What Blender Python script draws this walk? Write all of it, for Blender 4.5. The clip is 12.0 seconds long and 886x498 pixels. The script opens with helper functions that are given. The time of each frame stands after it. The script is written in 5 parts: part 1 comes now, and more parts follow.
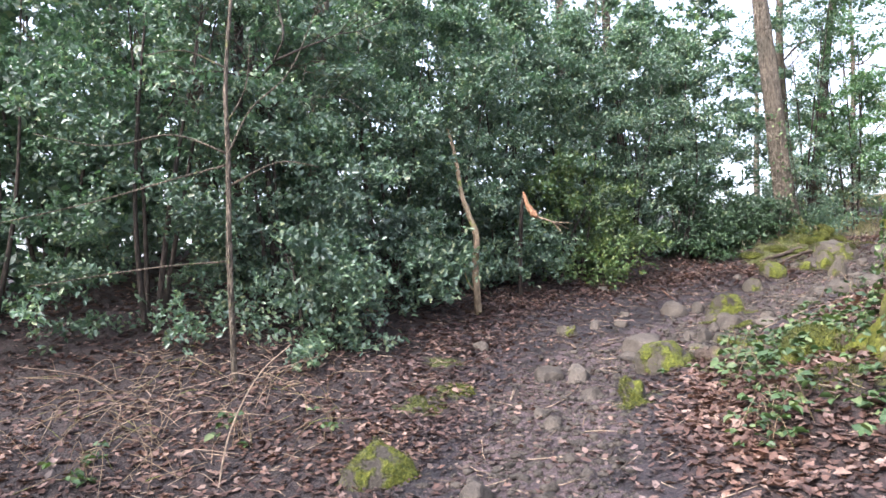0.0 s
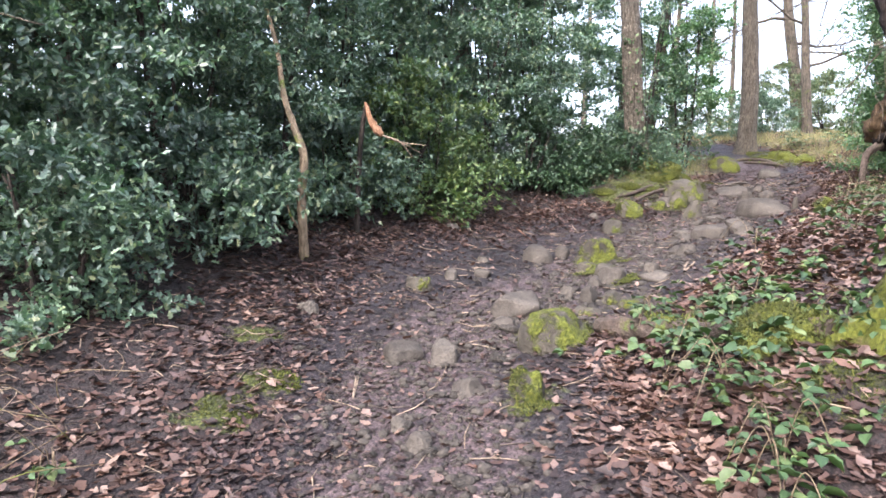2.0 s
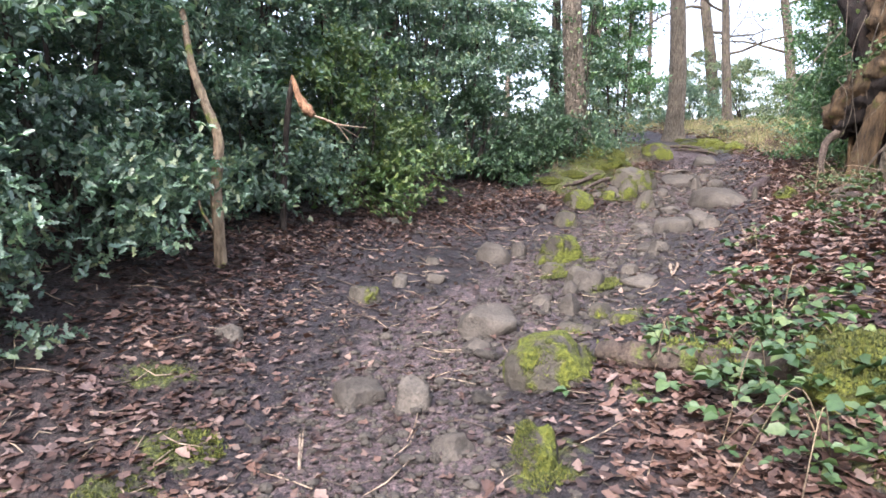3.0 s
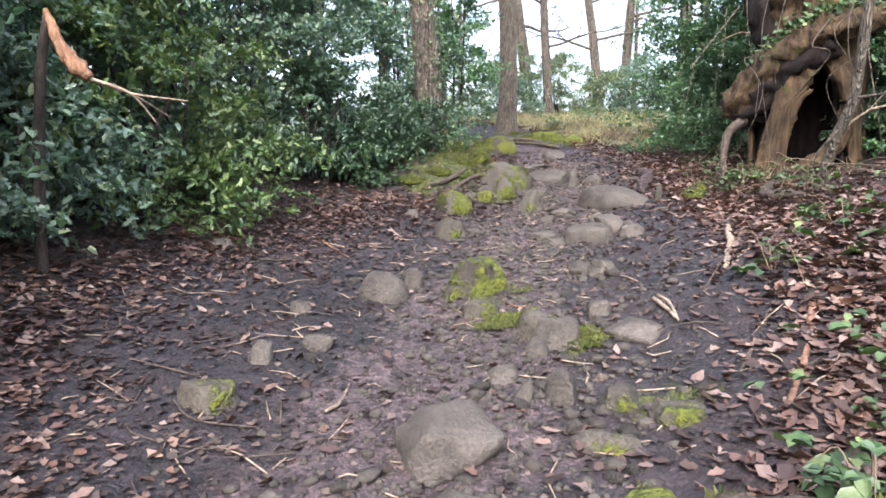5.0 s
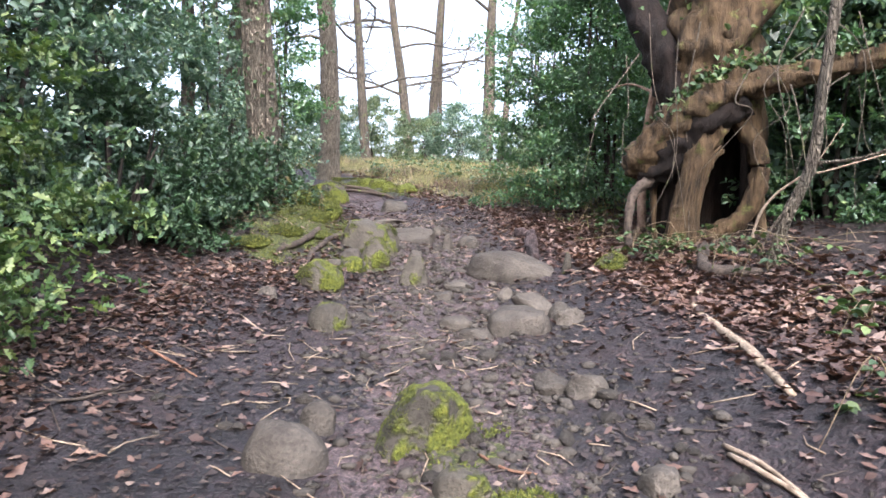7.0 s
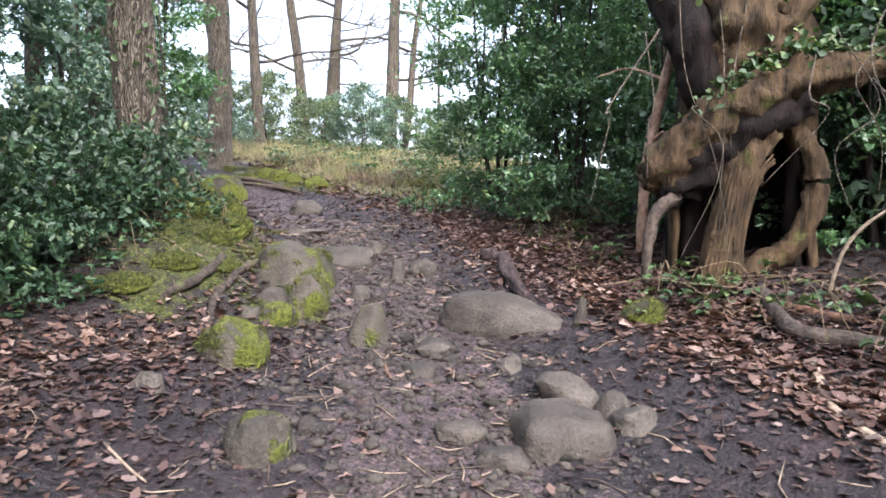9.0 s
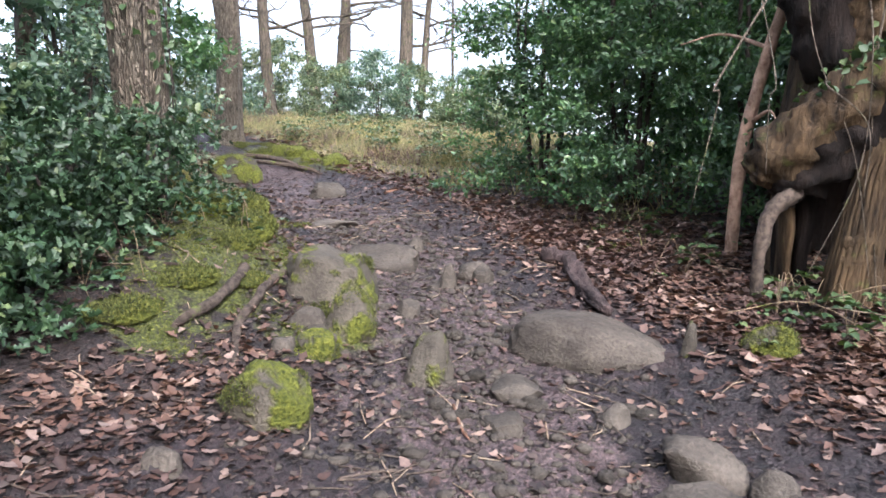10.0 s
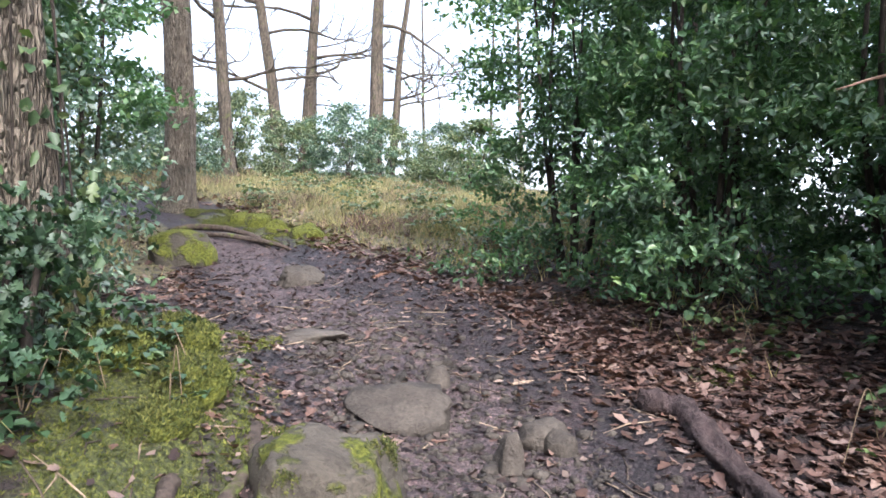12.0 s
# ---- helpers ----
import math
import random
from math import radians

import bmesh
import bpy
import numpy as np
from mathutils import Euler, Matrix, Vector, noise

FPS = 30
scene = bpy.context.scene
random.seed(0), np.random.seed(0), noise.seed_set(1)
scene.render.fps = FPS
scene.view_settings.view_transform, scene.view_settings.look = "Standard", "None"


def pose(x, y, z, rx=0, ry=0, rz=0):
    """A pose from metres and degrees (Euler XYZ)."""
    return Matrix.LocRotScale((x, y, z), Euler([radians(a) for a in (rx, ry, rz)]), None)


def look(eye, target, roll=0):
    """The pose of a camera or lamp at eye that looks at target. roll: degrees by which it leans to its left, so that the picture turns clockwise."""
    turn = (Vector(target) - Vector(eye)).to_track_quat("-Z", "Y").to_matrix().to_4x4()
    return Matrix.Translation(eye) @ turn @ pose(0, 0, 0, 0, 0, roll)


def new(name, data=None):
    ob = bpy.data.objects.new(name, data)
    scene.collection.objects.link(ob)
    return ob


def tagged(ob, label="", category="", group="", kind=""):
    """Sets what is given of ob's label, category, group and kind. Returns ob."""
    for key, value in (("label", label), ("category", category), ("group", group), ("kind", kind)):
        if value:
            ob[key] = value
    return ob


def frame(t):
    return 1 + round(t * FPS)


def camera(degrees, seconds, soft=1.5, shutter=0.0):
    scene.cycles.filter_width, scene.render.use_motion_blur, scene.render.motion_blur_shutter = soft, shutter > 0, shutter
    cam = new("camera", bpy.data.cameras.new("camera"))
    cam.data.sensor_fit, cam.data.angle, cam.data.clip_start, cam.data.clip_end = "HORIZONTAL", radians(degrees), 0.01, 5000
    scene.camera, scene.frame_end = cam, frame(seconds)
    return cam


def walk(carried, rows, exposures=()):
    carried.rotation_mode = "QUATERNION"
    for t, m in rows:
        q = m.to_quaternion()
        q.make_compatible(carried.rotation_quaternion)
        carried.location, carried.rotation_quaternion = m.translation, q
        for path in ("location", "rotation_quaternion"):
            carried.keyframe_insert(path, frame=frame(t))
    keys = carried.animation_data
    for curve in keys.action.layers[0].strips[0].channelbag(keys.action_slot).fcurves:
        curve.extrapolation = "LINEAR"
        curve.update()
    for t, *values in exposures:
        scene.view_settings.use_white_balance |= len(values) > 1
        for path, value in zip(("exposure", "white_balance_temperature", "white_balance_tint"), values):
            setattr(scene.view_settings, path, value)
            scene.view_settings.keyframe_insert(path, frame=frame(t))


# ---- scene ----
cam = camera(66.3, 12.0, soft=1.6)
EXPOSURE = 3.0
METRES, EYE, TILT, LEAN, TURN = 12.5, 1.5, 2.0, 1.0, 0.0
ROWS = [
    (0.0, 0.0, 0.0, 0.0, 0.0, 0.0, -0.0),
    (0.5, 0.0015, 0.0342, -0.0061, -1.1, -3.18, -1.23),
    (1.0, 0.0017, 0.0732, 0.0003, -8.77, -7.28, -1.46),
    (1.5, 0.0059, 0.1204, -0.0009, -12.16, -7.66, -1.68),
    (2.0, 0.0024, 0.1593, 0.0029, -14.95, -6.17, -2.56),
    (2.5, 0.0015, 0.2027, 0.003, -20.59, -6.04, -2.02),
    (3.0, 0.0031, 0.2482, 0.0037, -22.16, -7.03, -2.69),
    (3.5, 0.0044, 0.2899, 0.0045, -26.28, -7.5, -2.24),
    (5.5, 0.044, 0.4661, 0.0032, -43.75, -6.99, -2.89),
    (6.0, 0.048, 0.502, 0.0058, -49.29, -6.69, -3.51),
    (6.5, 0.0663, 0.5388, 0.0099, -53.46, -2.62, -3.02),
    (8.5, 0.1614, 0.6678, 0.0336, -64.49, -4.85, -3.48),
    (9.0, 0.1943, 0.6979, 0.0391, -66.12, -3.32, -3.69),
    (9.5, 0.2206, 0.7308, 0.0442, -61.31, -4.93, -3.92),
    (10.0, 0.2482, 0.7565, 0.0536, -65.57, -6.1, -3.44),
    (10.5, 0.28, 0.7833, 0.0602, -66.34, -7.01, -3.7),
    (11.0, 0.3067, 0.8102, 0.0678, -70.74, -7.64, -3.73),
    (11.5, 0.3373, 0.8334, 0.0681, -71.15, -4.98, -3.18),
    (12.0, 0.3725, 0.853, 0.0755, -68.75, -1.54, -2.88),
]
walk_rows = [(t, pose(0, 0, EYE, TILT, LEAN, TURN) @ pose(METRES * x, METRES * y, METRES * z, 90 + pitch, roll, yaw)) for t, x, y, z, yaw, pitch, roll in ROWS]
walk(cam, walk_rows, [(0.0, EXPOSURE + 0.08, 5740, 14), (3.7, EXPOSURE + 0.04, 5680, 13), (5.3, EXPOSURE, 5620, 12), (6.7, EXPOSURE, 5620, 12), (8.3, EXPOSURE - 0.18, 5620, 12), (12.0, EXPOSURE - 0.18, 5620, 12)])

# ---- world and sun: a bright hazy late-winter sky, sun high behind haze ----
SUN_ELEVATION, SUN_HEADING = 42.0, 228.0  # heading clockwise from +y
world = bpy.data.worlds.new("sky")
scene.world = world
world.use_nodes = True
sky = world.node_tree.nodes.new("ShaderNodeTexSky")
sky.sky_type, sky.sun_disc = "NISHITA", False
sky.sun_elevation, sky.sun_rotation = radians(SUN_ELEVATION), radians(SUN_HEADING)
sky.air_density, sky.dust_density, sky.ozone_density = 1.0, 7.0, 0.6
haze = world.node_tree.nodes.new("ShaderNodeMix")  # thin bright cloud over the whole sky
haze.data_type = "RGBA"
haze.inputs[0].default_value = 0.6
haze.inputs[7].default_value = (2.25, 2.2, 2.2, 1)
world.node_tree.links.new(sky.outputs[0], haze.inputs[6])
world.node_tree.links.new(haze.outputs[2], world.node_tree.nodes["Background"].inputs[0])
world.node_tree.nodes["Background"].inputs[1].default_value = 0.15
sun = new("sun", bpy.data.lights.new("sun", "SUN"))
sun.data.energy, sun.data.angle, sun.data.color = 0.75, radians(24), (1.0, 0.95, 0.89)
sun.matrix_world = look((0, 0, 30), (-math.sin(radians(SUN_HEADING)), -math.cos(radians(SUN_HEADING)), 30 - math.tan(radians(SUN_ELEVATION))))

# ---- materials ----


def node_material(name):
    m = bpy.data.materials.new(name)
    m.use_nodes = True
    return m, m.node_tree.nodes, m.node_tree.links, m.node_tree.nodes["Principled BSDF"]


def ramp_node(nodes, stops):
    r = nodes.new("ShaderNodeValToRGB")
    e = r.color_ramp.elements
    while len(e) < len(stops):
        e.new(0.5)
    for i, (p, c) in enumerate(stops):
        e[i].position, e[i].color = p, (*c, 1)
    return r


def noise_node(nodes, links, scale, detail=5.0, vector=None, rough=0.6):
    n = nodes.new("ShaderNodeTexNoise")
    n.inputs["Scale"].default_value, n.inputs["Detail"].default_value, n.inputs["Roughness"].default_value = scale, detail, rough
    if vector:
        links.new(vector, n.inputs["Vector"])
    return n


def mix_node(nodes, links, fac, a, b, mode="MIX"):
    m = nodes.new("ShaderNodeMix")
    m.data_type, m.blend_type = "RGBA", mode
    for sock, v in ((m.inputs[0], fac), (m.inputs[6], a), (m.inputs[7], b)):
        if isinstance(v, bpy.types.NodeSocket):
            links.new(v, sock)
        elif isinstance(v, tuple):
            sock.default_value = (*v, 1)
        else:
            sock.default_value = v
    return m.outputs[2]


def math_node(nodes, links, op, a, b=0.0, c=0.0, clamp=False):
    m = nodes.new("ShaderNodeMath")
    m.operation, m.use_clamp = op, clamp
    for sock, v in zip(m.inputs, (a, b, c)):
        if isinstance(v, bpy.types.NodeSocket):
            links.new(v, sock)
        else:
            sock.default_value = v
    return m.outputs[0]


def bump_node(nodes, links, height, strength, distance, bsdf):
    b = nodes.new("ShaderNodeBump")
    b.inputs["Strength"].default_value, b.inputs["Distance"].default_value = strength, distance
    links.new(height, b.inputs["Height"])
    links.new(b.outputs[0], bsdf.inputs["Normal"])


def leaf_material(name, stops, rough, translucent, tint):
    """Leaf colours that vary from leaf to leaf and in soft patches, with a little light let through."""
    m, nodes, links, p = node_material(name)
    geo = nodes.new("ShaderNodeNewGeometry")
    coord = nodes.new("ShaderNodeTexCoord")
    c = ramp_node(nodes, stops)
    links.new(geo.outputs["Random Per Island"], c.inputs[0])
    patch = noise_node(nodes, links, 1.3, 3, coord.outputs["Object"])
    patchy = ramp_node(nodes, [(0.35, (0.65, 0.65, 0.7)), (0.65, (1.2, 1.2, 1.1))])
    links.new(patch.outputs[0], patchy.inputs[0])
    fine = noise_node(nodes, links, 60, 3, coord.outputs["Object"])
    finer = ramp_node(nodes, [(0.3, (0.75, 0.75, 0.75)), (0.7, (1.15, 1.15, 1.15))])
    links.new(fine.outputs[0], finer.inputs[0])
    col = mix_node(nodes, links, 1.0, mix_node(nodes, links, 1.0, c.outputs[0], patchy.outputs[0], "MULTIPLY"), finer.outputs[0], "MULTIPLY")
    links.new(col, p.inputs["Base Color"])
    p.inputs["Roughness"].default_value = rough
    p.inputs["Specular IOR Level"].default_value = 0.62 if rough < 0.4 else 0.5
    t = nodes.new("ShaderNodeBsdfTranslucent")
    links.new(mix_node(nodes, links, 1.0, col, tint, "MULTIPLY"), t.inputs[0])
    s = nodes.new("ShaderNodeMixShader")
    s.inputs[0].default_value = translucent
    links.new(p.outputs[0], s.inputs[1])
    links.new(t.outputs[0], s.inputs[2])
    links.new(s.outputs[0], nodes["Material Output"].inputs[0])
    return m


def bark_material(name, dark, light, stretch, scale, strength, moss=0.0, moss_colour=(0.10, 0.13, 0.02), groove=0.5, fissures=0.0):
    """Bark with upright ridges; moss > 0 lets moss grow in patches."""
    m, nodes, links, p = node_material(name)
    coord = nodes.new("ShaderNodeTexCoord")
    mp = nodes.new("ShaderNodeMapping")
    mp.inputs["Scale"].default_value = (1, 1, stretch)
    links.new(coord.outputs["Object"], mp.inputs["Vector"])
    ridge = noise_node(nodes, links, scale, 6, mp.outputs[0], 0.65)
    stain = noise_node(nodes, links, 2.2, 4, coord.outputs["Object"])
    c = ramp_node(nodes, [(0.32, dark), (groove + 0.08, light), (0.85, tuple(min(1, v * 1.35) for v in light))])
    links.new(ridge.outputs[0], c.inputs[0])
    sr = ramp_node(nodes, [(0.3, (0.7, 0.72, 0.7)), (0.7, (1.15, 1.1, 1.05))])
    links.new(stain.outputs[0], sr.inputs[0])
    col = mix_node(nodes, links, 1.0, c.outputs[0], sr.outputs[0], "MULTIPLY")
    relief = ridge.outputs[0]
    if fissures > 0:
        wob = noise_node(nodes, links, 9, 4, mp.outputs[0])
        warped = nodes.new("ShaderNodeMix")
        warped.data_type = "VECTOR"
        warped.inputs[0].default_value = 0.12
        links.new(mp.outputs[0], warped.inputs[4])
        links.new(wob.outputs["Color"], warped.inputs[5])
        plate = nodes.new("ShaderNodeTexVoronoi")
        plate.feature = "DISTANCE_TO_EDGE"
        plate.inputs["Scale"].default_value = fissures
        links.new(warped.outputs[1], plate.inputs["Vector"])
        crack = ramp_node(nodes, [(0.0, (0.62, 0.6, 0.58)), (0.12, (0.9, 0.9, 0.9)), (0.4, (1.1, 1.09, 1.07))])
        links.new(plate.outputs["Distance"], crack.inputs[0])
        col = mix_node(nodes, links, 1.0, col, crack.outputs[0], "MULTIPLY")
        relief = math_node(nodes, links, "ADD", math_node(nodes, links, "MULTIPLY", ridge.outputs[0], 0.5), math_node(nodes, links, "MULTIPLY", math_node(nodes, links, "MINIMUM", plate.outputs["Distance"], 0.3), 3.0))
    if moss > 0:
        mn = noise_node(nodes, links, 5.0, 6, coord.outputs["Object"])
        f = ramp_node(nodes, [(0.62 - 0.35 * moss, (0, 0, 0)), (0.72 - 0.3 * moss, (1, 1, 1))])
        links.new(mn.outputs[0], f.inputs[0])
        mc = noise_node(nodes, links, 45, 4, coord.outputs["Object"])
        mr = ramp_node(nodes, [(0.3, tuple(v * 0.45 for v in moss_colour)), (0.7, tuple(v * 1.5 for v in moss_colour))])
        links.new(mc.outputs[0], mr.inputs[0])
        col = mix_node(nodes, links, f.outputs[0], col, mr.outputs[0])
    links.new(col, p.inputs["Base Color"])
    p.inputs["Roughness"].default_value = 0.9
    p.inputs["Specular IOR Level"].default_value = 0.25
    bump_node(nodes, links, relief, strength, 0.05, p)
    return m


def stone_material(name, dark, light, moss):
    """Gritstone, damp and dirty, with moss on what faces up."""
    m, nodes, links, p = node_material(name)
    coord = nodes.new("ShaderNodeTexCoord")
    geo = nodes.new("ShaderNodeNewGeometry")
    info = nodes.new("ShaderNodeObjectInfo")
    n1 = noise_node(nodes, links, 3.5, 6, coord.outputs["Object"])
    n2 = noise_node(nodes, links, 55, 4, coord.outputs["Object"])
    c = ramp_node(nodes, [(0.3, dark), (0.62, light), (0.8, tuple(v * 1.3 for v in light))])
    links.new(n1.outputs[0], c.inputs[0])
    g = ramp_node(nodes, [(0.3, (0.7, 0.7, 0.7)), (0.7, (1.2, 1.2, 1.2))])
    links.new(n2.outputs[0], g.inputs[0])
    col = mix_node(nodes, links, 1.0, c.outputs[0], g.outputs[0], "MULTIPLY")
    shade = math_node(nodes, links, "MULTIPLY_ADD", info.outputs["Random"], 0.5, 0.75)
    col = mix_node(nodes, links, 1.0, col, shade, "MULTIPLY")
    h = math_node(nodes, links, "ADD", math_node(nodes, links, "MULTIPLY", n1.outputs[0], 0.6), math_node(nodes, links, "MULTIPLY", n2.outputs[0], 0.4))
    if moss > 0:
        xyz = nodes.new("ShaderNodeSeparateXYZ")
        links.new(geo.outputs["Normal"], xyz.inputs[0])
        mn = noise_node(nodes, links, 4.5, 6, coord.outputs["Object"])
        f = math_node(nodes, links, "ADD", math_node(nodes, links, "MULTIPLY", xyz.outputs[2], 0.14), math_node(nodes, links, "MULTIPLY_ADD", mn.outputs[0], 1.3, -0.12))
        fr = ramp_node(nodes, [(0.80 - 0.45 * moss, (0, 0, 0)), (0.88 - 0.42 * moss, (1, 1, 1))])
        links.new(f, fr.inputs[0])
        mc = noise_node(nodes, links, 40, 4, coord.outputs["Object"])
        mr = ramp_node(nodes, [(0.3, (0.03, 0.038, 0.006)), (0.55, (0.10, 0.11, 0.014)), (0.8, (0.19, 0.185, 0.03))])
        links.new(mc.outputs[0], mr.inputs[0])
        col = mix_node(nodes, links, fr.outputs[0], col, mr.outputs[0])
        h = math_node(nodes, links, "ADD", h, math_node(nodes, links, "MULTIPLY", math_node(nodes, links, "MULTIPLY", fr.outputs[0], mc.outputs[0]), 1.5))
    links.new(col, p.inputs["Base Color"])
    p.inputs["Roughness"].default_value = 0.85
    p.inputs["Specular IOR Level"].default_value = 0.3
    bump_node(nodes, links, h, 1.0, 0.03, p)
    return m


def ground_material():
    """Mud, leaf mould, moss and grass, mixed by the sheet's own masks."""
    m, nodes, links, p = node_material("woodland_ground")
    coord = nodes.new("ShaderNodeTexCoord")
    v = coord.outputs["Object"]
    masks = {}
    for k in ("mud", "moss", "grass", "worn"):
        a = nodes.new("ShaderNodeAttribute")
        a.attribute_name = k
        masks[k] = a.outputs["Fac"]
    big, mid, fine = (noise_node(nodes, links, s, 6, v) for s in (0.9, 7, 60))
    mud = ramp_node(nodes, [(0.36, (0.0047, 0.0028, 0.0038)), (0.5, (0.0138, 0.0091, 0.0116)), (0.66, (0.0362, 0.0258, 0.0303))])
    links.new(math_node(nodes, links, "ADD", math_node(nodes, links, "MULTIPLY", big.outputs[0], 0.45), math_node(nodes, links, "MULTIPLY", mid.outputs[0], 0.55)), mud.inputs[0])
    drift = noise_node(nodes, links, 1.7, 5, v)
    dr = ramp_node(nodes, [(0.48, (0, 0, 0)), (0.62, (1, 1, 1))])
    links.new(drift.outputs[0], dr.inputs[0])
    muddy = mix_node(nodes, links, math_node(nodes, links, "MULTIPLY", dr.outputs[0], 0.75), mud.outputs[0], mix_node(nodes, links, fine.outputs[0], (0.0094, 0.0046, 0.0053), (0.0374, 0.0208, 0.0213)))
    dry = ramp_node(nodes, [(0.3, (0.0283, 0.0187, 0.0208)), (0.5, (0.0669, 0.0463, 0.0489)), (0.7, (0.1318, 0.0966, 0.0937))])
    links.new(math_node(nodes, links, "ADD", math_node(nodes, links, "MULTIPLY", mid.outputs[0], 0.6), math_node(nodes, links, "MULTIPLY", fine.outputs[0], 0.4)), dry.inputs[0])
    litter = ramp_node(nodes, [(0.3, (0.0062, 0.0037, 0.0037)), (0.5, (0.0187, 0.0112, 0.0105)), (0.7, (0.0437, 0.0270, 0.0238))])
    links.new(math_node(nodes, links, "ADD", math_node(nodes, links, "MULTIPLY", mid.outputs[0], 0.5), math_node(nodes, links, "MULTIPLY", fine.outputs[0], 0.5)), litter.inputs[0])
    mossc = ramp_node(nodes, [(0.3, (0.0173, 0.0228, 0.0040)), (0.55, (0.0562, 0.0654, 0.0096)), (0.75, (0.1080, 0.1102, 0.0224))])
    links.new(fine.outputs[0], mossc.inputs[0])
    grassc = ramp_node(nodes, [(0.3, (0.05, 0.04, 0.022)), (0.55, (0.11, 0.10, 0.045)), (0.75, (0.21, 0.17, 0.09))])
    links.new(mid.outputs[0], grassc.inputs[0])
    def edged(mask, spread):
        f = math_node(nodes, links, "MULTIPLY_ADD", math_node(nodes, links, "SUBTRACT", mid.outputs[0], 0.5), spread, mask)
        r = ramp_node(nodes, [(0.4, (0, 0, 0)), (0.6, (1, 1, 1))])
        links.new(f, r.inputs[0])
        return r.outputs[0]
    trodden = math_node(nodes, links, "MULTIPLY", edged(math_node(nodes, links, "MULTIPLY_ADD", math_node(nodes, links, "SUBTRACT", drift.outputs[0], 0.5), 1.4, masks["worn"]), 1.3), 0.85)
    col = mix_node(nodes, links, edged(masks["mud"], 1.6), litter.outputs[0], mix_node(nodes, links, trodden, muddy, dry.outputs[0]))
    col = mix_node(nodes, links, edged(masks["grass"], 1.2), col, grassc.outputs[0])
    col = mix_node(nodes, links, edged(masks["moss"], 1.8), col, mossc.outputs[0])
    g = ramp_node(nodes, [(0.3, (0.5, 0.5, 0.5)), (0.7, (1.5, 1.5, 1.5))])
    links.new(fine.outputs[0], g.inputs[0])
    crumb = nodes.new("ShaderNodeTexVoronoi")
    crumb.inputs["Scale"].default_value = 42
    links.new(v, crumb.inputs["Vector"])
    cell = nodes.new("ShaderNodeSeparateColor")
    links.new(crumb.outputs["Color"], cell.inputs[0])
    bits = ramp_node(nodes, [(0.0, (0.62, 0.58, 0.56)), (0.7, (1.05, 1.03, 1.0)), (0.92, (1.3, 1.25, 1.2)), (1.0, (2.0, 1.85, 1.7))])
    links.new(cell.outputs[0], bits.inputs[0])
    col = mix_node(nodes, links, 0.8, col, bits.outputs[0], "MULTIPLY")
    links.new(mix_node(nodes, links, 1.0, col, g.outputs[0], "MULTIPLY"), p.inputs["Base Color"])
    r = ramp_node(nodes, [(0.35, (0.55, 0.55, 0.55)), (0.65, (0.9, 0.9, 0.9))])
    links.new(big.outputs[0], r.inputs[0])
    links.new(r.outputs[0], p.inputs["Roughness"])
    h = math_node(nodes, links, "ADD", math_node(nodes, links, "MULTIPLY", mid.outputs[0], 1.2), math_node(nodes, links, "MULTIPLY_ADD", crumb.outputs["Distance"], -0.45, math_node(nodes, links, "MULTIPLY", fine.outputs[0], 0.6)))
    bump_node(nodes, links, h, 1.0, 0.035, p)
    return m


GROUND = ground_material()
HOLLY = leaf_material("holly_leaf", [(0.0, (0.0672, 0.1109, 0.0830)), (0.5, (0.1183, 0.1746, 0.1280)), (0.85, (0.1613, 0.2242, 0.1471)), (1.0, (0.2419, 0.2655, 0.1482))], 0.36, 0.3, (0.85, 1.25, 0.65))
HOLLY_GREEN = leaf_material("green_holly_leaf", [(0.0, (0.05, 0.1, 0.05)), (0.5, (0.095, 0.17, 0.085)), (0.85, (0.135, 0.22, 0.105)), (1.0, (0.2, 0.26, 0.11))], 0.36, 0.32, (0.9, 1.3, 0.5))
HOLLY_LIGHT = leaf_material("light_holly_leaf", [(0.0, (0.05, 0.092, 0.036)), (0.5, (0.092, 0.146, 0.054)), (1.0, (0.18, 0.22, 0.075))], 0.4, 0.25, (1.0, 1.3, 0.4))
FAR_LEAF = leaf_material("crest_shrub_leaf", [(0.0, (0.06, 0.10, 0.055)), (0.5, (0.11, 0.155, 0.08)), (1.0, (0.22, 0.23, 0.12))], 0.45, 0.3, (1.0, 1.1, 0.5))
BANK_LEAF = leaf_material("bank_holly_leaf", [(0.0, (0.016, 0.038, 0.018)), (0.55, (0.036, 0.074, 0.034)), (0.9, (0.07, 0.115, 0.06)), (1.0, (0.12, 0.16, 0.06))], 0.48, 0.2, (1.0, 1.3, 0.4))
BRAMBLE = leaf_material("bramble_leaf", [(0.0, (0.03, 0.062, 0.024)), (0.6, (0.066, 0.115, 0.04)), (1.0, (0.15, 0.19, 0.075))], 0.52, 0.2, (1.0, 1.2, 0.4))
DEAD_LEAF = leaf_material("dead_oak_leaf", [(0.0, (0.0251, 0.0132, 0.0100)), (0.35, (0.0669, 0.0354, 0.0276)), (0.7, (0.1296, 0.0725, 0.0552)), (1.0, (0.2425, 0.1728, 0.1464))], 0.6, 0.12, (1.2, 0.9, 0.5))
MUD_LEAF = leaf_material("trodden_leaf", [(0.0, (0.0146, 0.0089, 0.0082)), (0.6, (0.0446, 0.0298, 0.0252)), (0.9, (0.0891, 0.0618, 0.0504)), (1.0, (0.1944, 0.1416, 0.1187))], 0.65, 0.05, (1.2, 0.9, 0.5))
